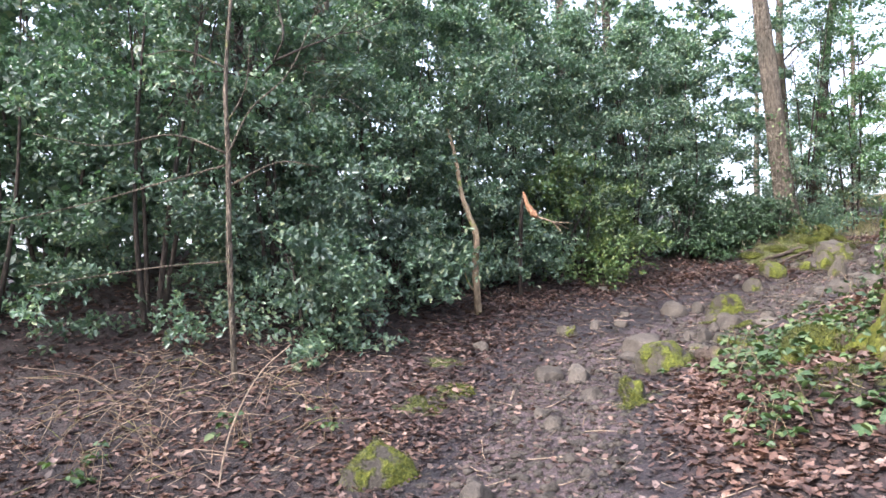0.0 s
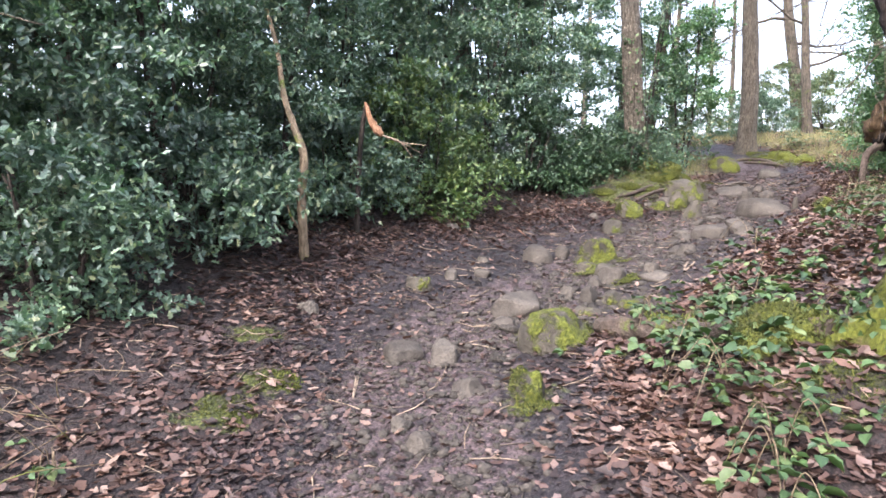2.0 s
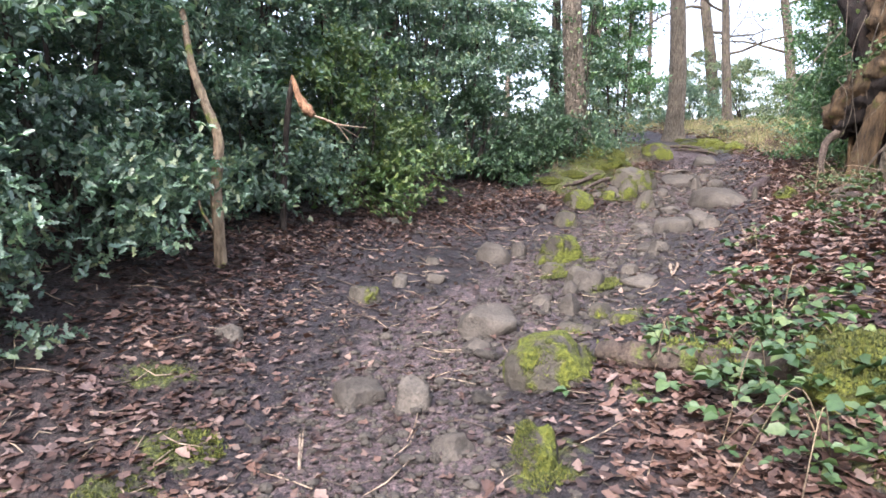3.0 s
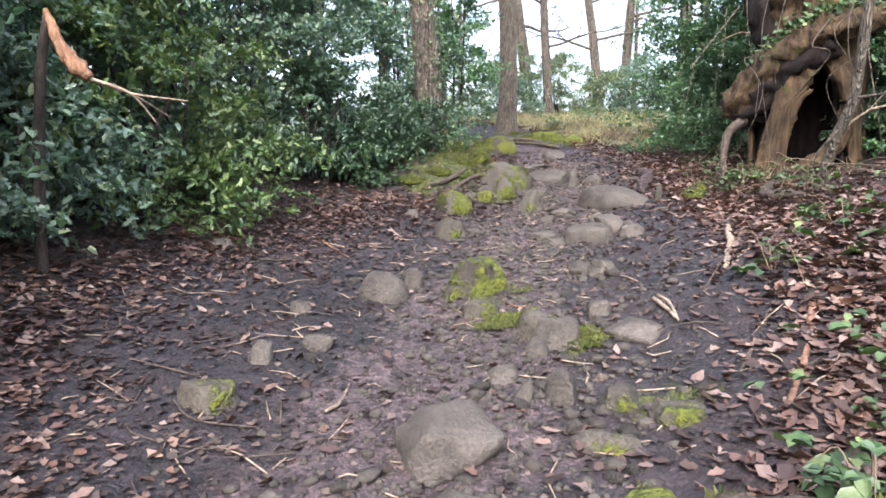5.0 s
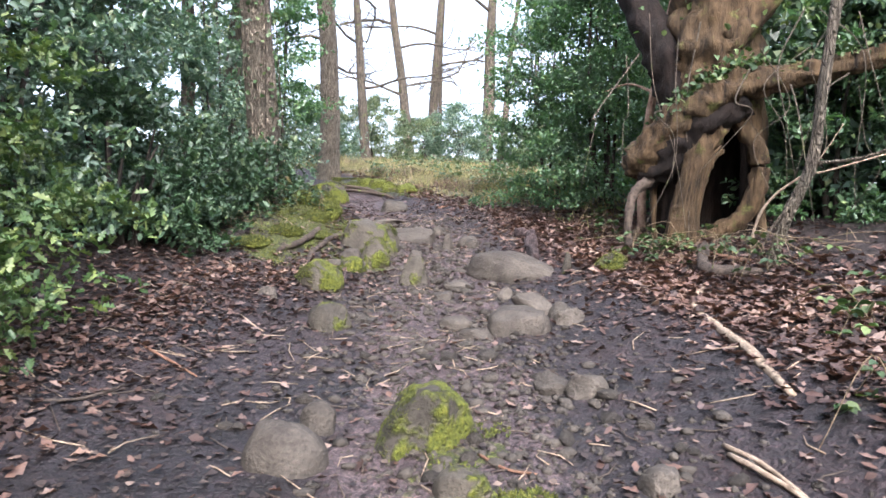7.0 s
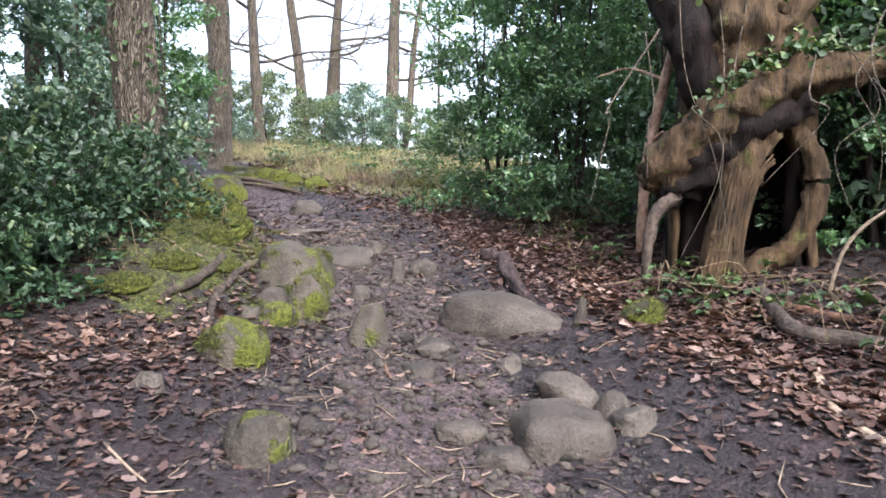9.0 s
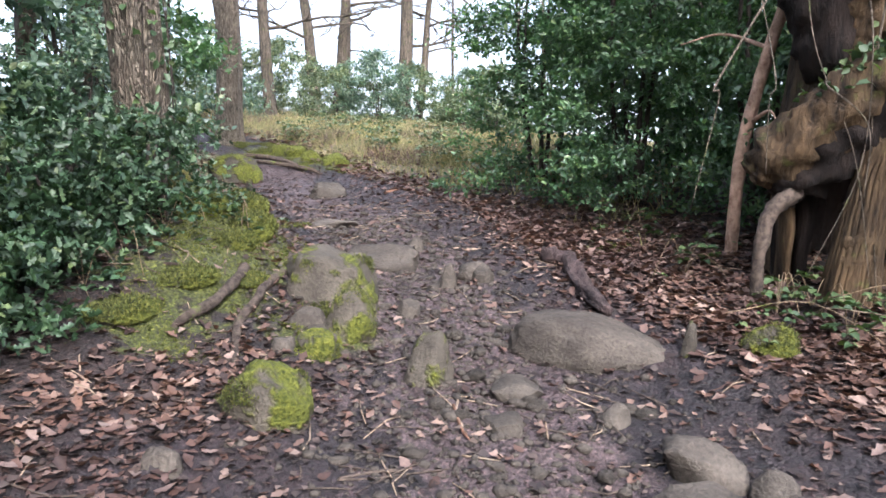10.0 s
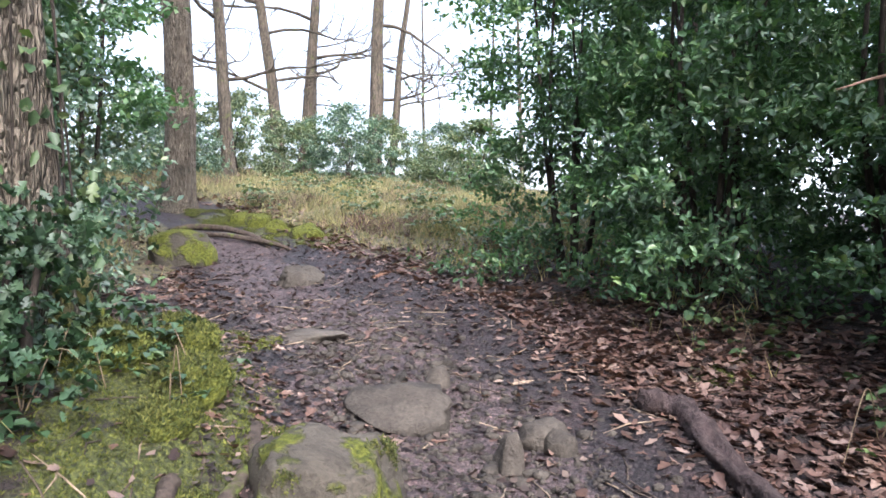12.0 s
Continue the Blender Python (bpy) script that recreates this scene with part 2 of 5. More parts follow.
GRASS = leaf_material("dry_grass", [(0.0, (0.10, 0.13, 0.045)), (0.5, (0.23, 0.22, 0.10)), (1.0, (0.45, 0.36, 0.22))], 0.6, 0.3, (1.1, 1.1, 0.5))
MOSS_TUFT = leaf_material("moss", [(0.0, (0.0218, 0.0296, 0.0049)), (0.5, (0.0672, 0.0793, 0.0097)), (1.0, (0.1408, 0.1411, 0.0284))], 0.9, 0.1, (1.1, 1.2, 0.3))
BARK = bark_material("oak_bark", (0.062, 0.051, 0.041), (0.19, 0.162, 0.13), 0.2, 30, 1.0, groove=0.44, fissures=42)
BARK_FAR = bark_material("grey_bark", (0.045, 0.038, 0.03), (0.15, 0.125, 0.10), 0.2, 18, 0.7, 0.12, (0.10, 0.11, 0.04), fissures=34)
BARK_MOSS = bark_material("mossy_bark", (0.03, 0.024, 0.013), (0.12, 0.10, 0.05), 0.3, 18, 0.9, 0.62, (0.085, 0.092, 0.013))
BARK_PALE = bark_material("pale_sapling_bark", (0.07, 0.052, 0.034), (0.23, 0.175, 0.12), 0.3, 30, 0.6, 0.2)
BARK_DARK = bark_material("dark_stem_bark", (0.014, 0.011, 0.010), (0.055, 0.044, 0.037), 0.3, 30, 0.6)
BARK_RED = bark_material("reddish_bark", (0.2, 0.115, 0.08), (0.52, 0.36, 0.27), 0.8, 16, 0.5)
HOLLOW = bark_material("weathered_hollow_wood", (0.0068, 0.0043, 0.0030), (0.0850, 0.0561, 0.0306), 0.22, 13, 1.0, 0.1, (0.0850, 0.0850, 0.0255), groove=0.52)
# rotten wood taken nearly to black: the cavity's shade is in its colour
ROT_SHADED = bark_material("rotten_wood_with_shade", (0.003, 0.002, 0.002), (0.015, 0.010, 0.008), 0.3, 14, 0.8)
STICK = {"log": bark_material("damp_log_bark", (0.016, 0.011, 0.012), (0.07, 0.05, 0.05), 0.6, 20, 0.9),
         "root": bark_material("root_bark", (0.02, 0.015, 0.013), (0.085, 0.065, 0.054), 0.8, 24, 0.7, 0.1),
         "stick_pale": bark_material("barkless_stick", (0.11, 0.08, 0.058), (0.32, 0.25, 0.19), 1.0, 22, 0.4),
         "stick_red": bark_material("red_brown_stick", (0.07, 0.036, 0.025), (0.22, 0.125, 0.085), 1.0, 22, 0.4),
         "stick_dark": bark_material("wet_stick", (0.025, 0.02, 0.018), (0.10, 0.078, 0.065), 1.0, 24, 0.5)}
SPLIT = bark_material("fresh_split_wood", (0.14, 0.07, 0.038), (0.31, 0.175, 0.105), 0.25, 30, 0.7)
STONE = {"bare": stone_material("gritstone", (0.0319, 0.0263, 0.0220), (0.0851, 0.0720, 0.0593), 0.0),
         "pale": stone_material("pale_gritstone", (0.0395, 0.0330, 0.0274), (0.0950, 0.0810, 0.0669), 0.0),
         "some": stone_material("part_mossy_gritstone", (0.0319, 0.0270, 0.0213), (0.0874, 0.0750, 0.0593), 0.38),
         "half": stone_material("half_mossy_gritstone", (0.0319, 0.0270, 0.0213), (0.0874, 0.0750, 0.0593), 0.62),
         "full": stone_material("mossy_gritstone", (0.0319, 0.0270, 0.0213), (0.0874, 0.0750, 0.0593), 0.95)}

# ---- ground shape ----
HILLS = [-0.44, -0.053, 0.521, 0.397, -0.034, -0.274, -0.807, 0.019, -0.017, -0.555, 0.214, 0.625, -1.195, 0.538, 0.482, -0.472, 0.547, -0.004, -0.344, -0.594, -0.358, -0.333, 0.268, -0.178, 0.064]
CENTRES = [(x, y) for x in (-3, 1, 5, 9, 13) for y in (2, 6, 10, 14, 18)]
MOUNDS = [(2.75, 4.7, 0.16, 0.5), (6.5, 12.75, 0.16, 0.55), (4.6, 6.6, 0.10, 0.8), (2.45, 4.35, 0.10, 0.22), (7.0, 13.4, 0.12, 0.5), (7.05, 12.95, 0.12, 0.28), (6.45, 12.85, 0.08, 0.3), (7.4, 13.25, 0.12, 0.25), (5.8, 12.75, 0.10, 0.35)]
LEFT = [(-0.75, -2), (-0.75, 2), (-0.5, 4.3), (-0.1, 6), (0.55, 8.7), (1.6, 10.2), (3.0, 11.0), (4.8, 11.7), (5.7, 11.6), (6.4, 12.1), (7.5, 12.8), (8.1, 13.3), (9.2, 14.4), (11.1, 16.5), (12.4, 17.9), (12.6, 21)]
RIGHT = [(1.0, -2), (1.3, 2), (1.6, 4.6), (2.15, 6.15), (3.9, 6.7), (5.8, 8.2), (7.0, 9.4), (7.9, 10.4), (9.0, 11.4), (10.3, 12.3), (12.0, 14.5), (13.0, 16.4), (13.8, 18), (14.0, 21)]


WORN = [(0.1, 3.2), (0.6, 4.6), (1.15, 6.4), (2.5, 7.9), (4.0, 9.0), (5.6, 10.2), (7.3, 11.4), (9.2, 13.2), (10.8, 15.0), (12.2, 17.0)]


def soft_cap(v, lo0, lo1, hi0, hi1):
    v = np.asarray(v, float)
    up = hi0 + (hi1 - hi0) * np.tanh((v - hi0) / (hi1 - hi0))
    down = lo0 - (lo0 - lo1) * np.tanh((lo0 - v) / (lo0 - lo1))
    return np.where(v > hi0, up, np.where(v < lo0, down, v))


def height(x, y):
    """The lie of the land, without its small bumps."""
    x, y = np.asarray(x, float), np.asarray(y, float)
    z = 0.586 + 0.07 * soft_cap(x, -10, -16, 26, 36) + 0.093 * soft_cap(y, -10, -16, 24, 32)
    for (cx, cy), k in zip(CENTRES, HILLS):
        z = z + k * np.exp(-((x - cx) ** 2 + (y - cy) ** 2) / 20.48)
    for cx, cy, k, s in MOUNDS:
        z = z + k * np.exp(-((x - cx) ** 2 + (y - cy) ** 2) / (2 * s * s))
    return z - 0.05 * np.maximum(0, np.hypot(x - 5, y - 8) - 45)


def edge_distance(x, y, line):
    best = np.full(np.shape(x), 1e9)
    for (ax, ay), (bx, by) in zip(line, line[1:]):
        dx, dy = bx - ax, by - ay
        k = np.clip(((x - ax) * dx + (y - ay) * dy) / (dx * dx + dy * dy), 0, 1)
        best = np.minimum(best, np.hypot(x - ax - k * dx, y - ay - k * dy))
    return best


def in_path(x, y):
    """How far inside the trodden path (metres; outside: minus)."""
    x, y = np.asarray(x, float), np.asarray(y, float)
    ring = LEFT + RIGHT[::-1]
    inside = np.zeros(np.shape(x), bool)
    for (ax, ay), (bx, by) in zip(ring, ring[1:] + ring[:1]):
        cross = ((ay > y) != (by > y)) & (x < (bx - ax) * (y - ay) / (by - ay + 1e-12) + ax)
        inside ^= cross
    d = edge_distance(x, y, ring + ring[:1])
    return np.where(inside, d, -d)


def bumps(x, y):
    n = noise.noise
    return 0.035 * n((x * 1.3, y * 1.3, 0)) + 0.026 * n((x * 4, y * 4, 3)) + 0.019 * n((x * 9, y * 9, 7)) + 0.011 * n((x * 17, y * 17, 5))


def ground_z(x, y):
    return float(height(x, y)) + bumps(x, y)


def ground_zs(p):
    """Heights of the ground under many places at once."""
    return height(p[:, 0], p[:, 1]) + np.array([bumps(a, b) for a, b in p[:, :2]])


def blob(x, y, spots):
    v = np.zeros(np.shape(x))
    for cx, cy, s in spots:
        v = np.maximum(v, np.exp(-((x - cx) ** 2 + (y - cy) ** 2) / (2 * s * s)))
    return v


def spaced(lo, a, b, hi, step, grow=1.22):
    inner = list(np.arange(a, b, step))
    for sign, end, start in ((1, hi, b), (-1, lo, a)):
        d, v = step, start
        while (v < end) if sign > 0 else (v > end):
            inner.append(v)
            d *= grow
            v += sign * d
    return np.array(sorted(set(inner)))


def mesh_of(name, verts, faces_by_size, material, smooth=False):
    """A mesh from vertex and face arrays; faces_by_size: arrays of triangles and quads."""
    me = bpy.data.meshes.new(name)
    verts = np.asarray(verts, np.float32)
    me.vertices.add(len(verts))
    me.vertices.foreach_set("co", verts.ravel())
    loops = np.concatenate([np.asarray(f).ravel() for f in faces_by_size]).astype(np.int32)
    sizes = np.concatenate([np.full(len(f), np.shape(f)[1]) for f in faces_by_size]).astype(np.int32)
    me.loops.add(len(loops))
    me.loops.foreach_set("vertex_index", loops)
    me.polygons.add(len(sizes))
    me.polygons.foreach_set("loop_start", np.concatenate([[0], np.cumsum(sizes)[:-1]]).astype(np.int32))
    me.polygons.foreach_set("loop_total", sizes)
    if smooth:
        me.polygons.foreach_set("use_smooth", np.ones(len(sizes), bool))
    me.update(calc_edges=True)
    me.validate()
    if material:
        me.materials.append(material)
    return me


def part(name, me, parent, label=""):
    ob = new(name, me)
    ob.parent = parent
    return tagged(ob, label) if label else ob


def thing(name, x, y, z, label, category, group="", kind=""):
    ob = new(name)
    ob.location = (x, y, z)
    ob.empty_display_size = 0.1
    return tagged(ob, label, category, group, kind)


MOSS_SPOTS = [(7.25, 12.95, 0.3), (7.0, 13.0, 0.4), (6.5, 12.5, 0.4), (7.8, 13.4, 0.3), (6.1, 12.35, 0.42), (6.9, 12.75, 0.45), (7.4, 13.1, 0.4), (5.6, 12.2, 0.22), (0.05, 6.4, 0.16), (0.0, 7.1, 0.16), (-0.2, 6.0, 0.2), (1.55, 5.6, 0.16), (2.5, 4.5, 0.3),
              (2.9, 4.6, 0.45), (2.4, 5.9, 0.2), (3.7, 8.85, 0.24), (3.35, 8.3, 0.16), (3.3, 7.7, 0.14), (6.5, 11.6, 0.2), (6.2, 11.7, 0.18), (13.2, 16.6, 0.5), (12.9, 15.8, 0.4), (13.4, 17.6, 0.6), (8.35, 13.9, 0.4), (7.9, 13.5, 0.3), (2.95, 6.9, 0.15), (9.05, 10.5, 0.18)]


def build_ground():
    xs, ys = spaced(-420, -3.2, 10.6, 430, 0.038), spaced(-420, 2.2, 15.5, 430, 0.038)
    gx, gy = np.meshgrid(xs, ys)
    x, y = gx.ravel(), gy.ravel()
    inside = in_path(x, y)
    z = height(x, y) + np.array([bumps(a, b) if -30 < a < 45 and -30 < b < 45 else 0 for a, b in zip(x, y)])
    z = z - 0.035 * np.clip(inside / 0.5, 0, 1)
    nx, ny = len(xs), len(ys)
    i = (np.arange(ny - 1)[:, None] * nx + np.arange(nx - 1)[None, :]).ravel()
    me = mesh_of("ground", np.stack([x, y, z], 1), [np.stack([i, i + 1, i + nx + 1, i + nx], 1)], GROUND, True)
    grass = np.clip(1.3 * np.exp(-((x - 17) ** 2 + (y - 17) ** 2) / 40) + np.exp(-((x - 14.5) ** 2 + (y - 19.5) ** 2) / 14) + (np.hypot(x - 5, y - 8) > 32) * 0.8, 0, 1)
    grass = grass * (inside < -0.1)
    worn = np.exp(-(edge_distance(x, y, WORN) / 0.62) ** 2)
    for k, v in (("worn", worn), ("mud", np.clip(0.5 + inside / 1.1, 0, 1)), ("moss", 0.74 * blob(x, y, MOSS_SPOTS)), ("grass", grass)):
        me.attributes.new(k, "FLOAT", "POINT").data.foreach_set("value", v.astype(np.float32))
    return tagged(new("ground", me), "muddy woodland path between leaf-littered mossy banks", "ground", kind="structure")


build_ground()

# ---- shape tools ----


def unit(v):
    return v / np.maximum(np.linalg.norm(v, axis=-1, keepdims=True), 1e-9)


def leaf_arrays(p, d, n, length, width, rng, curl=0.12):
    """Pointed, folded leaves of two quads each, at p, growing along d, facing n."""
    d = unit(d)
    n = unit(n - d * np.sum(n * d, 1, keepdims=True))
    s = np.cross(d, n)
    L, W = length[:, None], width[:, None]
    fold = n * W * rng.uniform(0.05, 0.45, (len(p), 1))
    v = np.stack([p, p + d * L * 0.33 + s * W * 0.5 + fold, p + d * L * 0.72 + s * W * 0.42 + fold * 0.8, p + d * L - n * L * curl,
                  p + d * L * 0.72 - s * W * 0.42 + fold * 0.8, p + d * L * 0.33 - s * W * 0.5 + fold], 1)
    b = np.arange(len(p))[:, None] * 6
    q = np.concatenate([b + np.array([[0, 1, 2, 3]]), b + np.array([[0, 3, 4, 5]])])
    return v.reshape(-1, 3), q


def spiny_leaf_arrays(p, d, n, length, width, rng):
    """Holly leaves with a spiny, wavy edge round a raised midrib."""
    d = unit(d)
    n = unit(n - d * np.sum(n * d, 1, keepdims=True))
    s = np.cross(d, n)
    L, W = length[:, None], width[:, None]
    fold = n * W * rng.uniform(0.1, 0.5, (len(p), 1))
    side = ((0.2, 0.42, 1.1), (0.3, 0.2, 0.2), (0.46, 0.58, 1.2), (0.6, 0.26, 0.2), (0.76, 0.44, 1.0))
    ring = [(0.0, 0.0, 0.0)] + [*side] + [(1.0, 0.0, -0.2)] + [(u, -w, f) for u, w, f in reversed(side)] + [(0.5, 0.0, -0.1)]
    v = np.stack([p + d * L * u + s * W * w + fold * f for u, w, f in ring], 1)
    k = np.arange(len(p))[:, None] * 13
    t = np.concatenate([k + np.array([[12, j, (j + 1) % 12]]) for j in range(12)])
    return v.reshape(-1, 3), t


def plain_leaf_arrays(p, d, n, length, width, rng):
    """Leaves of one folded quad, for what stays far off or small."""
    d = unit(d)
    n = unit(n - d * np.sum(n * d, 1, keepdims=True))
    s = np.cross(d, n)
    L, W = length[:, None], width[:, None]
    v = np.stack([p, p + d * L * 0.5 + s * W * 0.55 + n * W * 0.2, p + d * L, p + d * L * 0.5 - s * W * 0.55 + n * W * 0.2], 1)
    return v.reshape(-1, 3), np.arange(len(p))[:, None] * 4 + np.array([[0, 1, 2, 3]])


def blade_arrays(p, d, n, length, width):
    """Thin three-cornered blades."""
    d = unit(d)
    s = unit(np.cross(d, n))
    v = np.stack([p - s * width[:, None] * 0.5, p + s * width[:, None] * 0.5, p + d * length[:, None]], 1)
    return v.reshape(-1, 3), np.arange(len(p))[:, None] * 3 + np.array([[0, 1, 2]])


def lobed_leaf_arrays(p, d, n, length, width, rng):
    """Fallen oak leaves: a wavy outline of two lobes a side, curled."""
    d = unit(d)
    n = unit(n - d * np.sum(n * d, 1, keepdims=True))
    s = np.cross(d, n)
    L, W = length[:, None], width[:, None]
    curl = n * W * rng.uniform(-0.25, 0.5, (len(p), 1))
    tip = n * L * rng.uniform(-0.15, 0.35, (len(p), 1))
    def at(u, w):
        return p + d * L * u + s * W * w + curl * (4 * w * w) + tip * (u * u)
    v = np.stack([at(0, 0), at(0.3, 0.34), at(0.42, 0.26), at(0.62, 0.47), at(0.76, 0.33), at(1.0, 0.06), at(1.0, -0.06), at(0.76, -0.33), at(0.62, -0.47), at(0.42, -0.26), at(0.3, -0.34), at(0.5, 0)], 1)
    b = np.arange(len(p))[:, None] * 12
    quads = np.concatenate([b + np.array([f]) for f in ((0, 1, 2, 11), (11, 2, 3, 4), (11, 4, 5, 6), (11, 6, 7, 8), (11, 8, 9, 10))])
    tris = b + np.array([[0, 11, 10]])
    return v.reshape(-1, 3), quads, tris


def tube_arrays(points, radii, sides=8, rough=0.0, seed=0, ridges=0, flare=None):
    """A bent, tapering round bar; rough: uneven girth; ridges: lengthwise ribs."""
    pts = np.asarray(points, float)
    m = len(pts)
    tang = unit(np.gradient(pts, axis=0))
    ref = np.array([0.0, 0.0, 1.0]) if abs(tang[:, 2]).mean() < 0.8 else np.array([1.0, 0.0, 0.0])
    u = unit(np.cross(tang, ref))
    w = np.cross(tang, u)
    a = np.arange(sides) * 2 * math.pi / sides
    r = np.asarray(radii, float)[:, None] * np.ones((1, sides))
    if ridges:
        r = r * (1 + 0.06 * np.sin(a[None, :] * ridges + 0.9 * np.sin(np.arange(m)[:, None] * 0.5)))
    if rough:
        for i in range(m):
            for j in range(sides):
                c, s_ = math.cos(a[j]), math.sin(a[j])
                r[i, j] *= 1 + rough * noise.noise((c * 1.6 + seed, s_ * 1.6, i * 0.55)) + 0.5 * rough * noise.noise((c * 5 + seed, s_ * 5, i * 0.8))
    v = pts[:, None, :] + r[..., None] * (np.cos(a)[None, :, None] * u[:, None, :] + np.sin(a)[None, :, None] * w[:, None, :])
    i = np.arange(m - 1)[:, None] * sides
    j = np.arange(sides)[None, :]
    j2 = (j + 1) % sides
    q = np.stack([i + j, i + j2, i + sides + j2, i + sides + j], -1).reshape(-1, 4)
    verts = np.concatenate([v.reshape(-1, 3), pts[:1], pts[-1:]])
    k = m * sides
    jj = np.arange(sides)
    t = np.concatenate([np.stack([np.full(sides, k), (jj + 1) % sides, jj], 1), np.stack([np.full(sides, k + 1), (m - 1) * sides + jj, (m - 1) * sides + (jj + 1) % sides], 1)])
    return verts, q, t


def smooth_line(points, per=6):
    """A soft curve through the points."""
    p = [np.array(q, float) for q in points]
    p = [2 * p[0] - p[1]] + p + [2 * p[-1] - p[-2]]
    out = []
    for i in range(1, len(p) - 2):
        for k in range(per):
            t = k / per
            out.append(0.5 * (2 * p[i] + (p[i + 1] - p[i - 1]) * t + (2 * p[i - 1] - 5 * p[i] + 4 * p[i + 1] - p[i + 2]) * t * t + (3 * p[i] - p[i - 1] - 3 * p[i + 1] + p[i + 2]) * t ** 3))
    return np.array(out + [p[-2]])


def gather(pieces):
    """Joins (verts, quads, tris) pieces into one set of arrays."""
    vs, qs, ts, k = [], [], [], 0
    for v, q, t in pieces:
        vs.append(v)
        qs.append(np.asarray(q).reshape(-1, 4) + k)
        ts.append(np.asarray(t).reshape(-1, 3) + k)
        k += len(v)
    return np.concatenate(vs), [np.concatenate(qs), np.concatenate(ts)]


def tube_mesh(name, points, radii, material, sides=8, rough=0.1, seed=0, ridges=0):
    v, q, t = tube_arrays(points, radii, sides, rough, seed, ridges)
    return mesh_of(name, v, [q, t], material, True)


def taper(a, b, n, power=1.0):
    return a + (b - a) * np.linspace(0, 1, n) ** power


# ---- trees ----


def twig_pieces(start, way, length, radius, rng, depth):
    """A bare bough with side twigs, as tube pieces."""
    n = 6
    bend = rng.normal(0, 0.25, 3)
    pts = [np.array(start, float)]
    d = np.array(way, float)
    for i in range(n):
        d = unit(d + bend * 0.25 + rng.normal(0, 0.16, 3) + np.array([0, 0, 0.03]))
        pts.append(pts[-1] + d * length / n)
    out = [tube_arrays(pts, taper(radius, radius * 0.3, n + 1), 6 if depth else 4)]
    if depth:
        for i in range(2, n + 1):
            for _ in range(1 if depth > 1 else 2):
                side = unit(d + rng.normal(0, 0.8, 3) + np.array([0, 0, 0.2]))
                out += twig_pieces(pts[i], side, length * rng.uniform(0.3, 0.55), max(0.004, radius * 0.42), rng, depth - 1)
    return out


def bare_tree(x, y, r, tall, lean, boughs, label, material, seed, category="tree", moss_base=False, group="", flare=1.7, sides=20):
    """A bare trunk with a root flare and boughs; boughs: height, heading, length."""
    rng = np.random.default_rng(seed)
    z = ground_z(x, y)
    tree = thing("tree", x, y, z, label, category, group)
    n = 26
    f = np.linspace(0, 1, n) ** 1.4
    wob = [np.array([0.10 * r * 6 * noise.noise((seed, k * 3.0, 0)), 0.10 * r * 6 * noise.noise((seed, 5, k * 3.0)), 0]) for k in f]
    pts = np.array([[lean[0] * k, lean[1] * k, tall * k - 0.25] for k in f]) + np.array(wob) - wob[0]
    rad = r * (1 - 0.62 * f) * (1 + (flare - 1) * np.exp(-f * tall / 0.28))
    part("trunk", tube_mesh("trunk", pts, rad, material, sides, 0.09, seed, 9 if r > 0.15 else 0), tree)
    for i, (hgt, heading, length) in enumerate(boughs):
        k = hgt / tall
        base = np.array([np.interp(k, f, pts[:, c]) for c in range(3)])
        a = radians(heading)
        way = unit(np.array([math.sin(a), math.cos(a), 0.25]))
        v, fs = gather(twig_pieces(base, way, length, r * 0.22 + 0.015, rng, 2))
        part("bough", mesh_of("bough", v, fs, material, True), tree)
    if moss_base:
        for j in range(6):
            a = j * 1.05 + 0.3
            ln = r * rng.uniform(2.2, 3.4)
            line = smooth_line([(math.cos(a) * r * 0.7, math.sin(a) * r * 0.7, 0.35), (math.cos(a) * r * 1.5, math.sin(a) * r * 1.5, 0.10), (math.cos(a + 0.2) * ln, math.sin(a + 0.2) * ln, float(height(x + math.cos(a) * ln, y + math.sin(a) * ln)) - z - 0.06)])
            part("root", tube_mesh("root", line, taper(r * 0.36, r * 0.12, len(line)), BARK_MOSS, 10, 0.2, seed + j), tree, "moss-covered root")
    return tree


bare_tree(7.0, 13.6, 0.20, 11, (-0.75, 0.5), [(6.5, 120, 3.5), (7.5, 300, 3)], "tall straight oak trunk with ridged brown bark and mossy foot", BARK, 3, moss_base=True, sides=40)
bare_tree(13.47, 18.7, 0.25, 12, (-0.1, 0.1), [(6.5, 60, 3), (7.5, 240, 3)], "tall grey-brown trunk standing on the path's crest", BARK, 5, sides=32)
bare_tree(10.0, 18.6, 0.17, 11, (1.5, -0.3), [(5.5, 330, 3), (6.5, 80, 3)], "leaning twin trunk with dark bark", BARK_FAR, 6)
bare_tree(9.5, 18.8, 0.15, 11, (0.3, 0.2), [(5.0, 20, 3)], "slim upright twin trunk", BARK_FAR, 7)
bare_tree(18.0, 21.25, 0.16, 11, (-0.6, 0.5), [(2.6, 130, 3.2), (4, 300, 3), (5.5, 100, 3)], "slim bare tree at the crest", BARK_FAR, 8)
bare_tree(22.0, 26.0, 0.27, 12, (-1.0, 1.2), [(4, 90, 5), (5, 280, 4), (6.5, 140, 4)], "mossy bare tree with low boughs", BARK_FAR, 9)
bare_tree(25.0, 24.6, 0.22, 13, (-1.4, 1.0), [(3.0, 300, 4), (3.4, 120, 4), (5, 150, 4), (6, 320, 4)], "bare tree leaning slightly", BARK_FAR, 10)
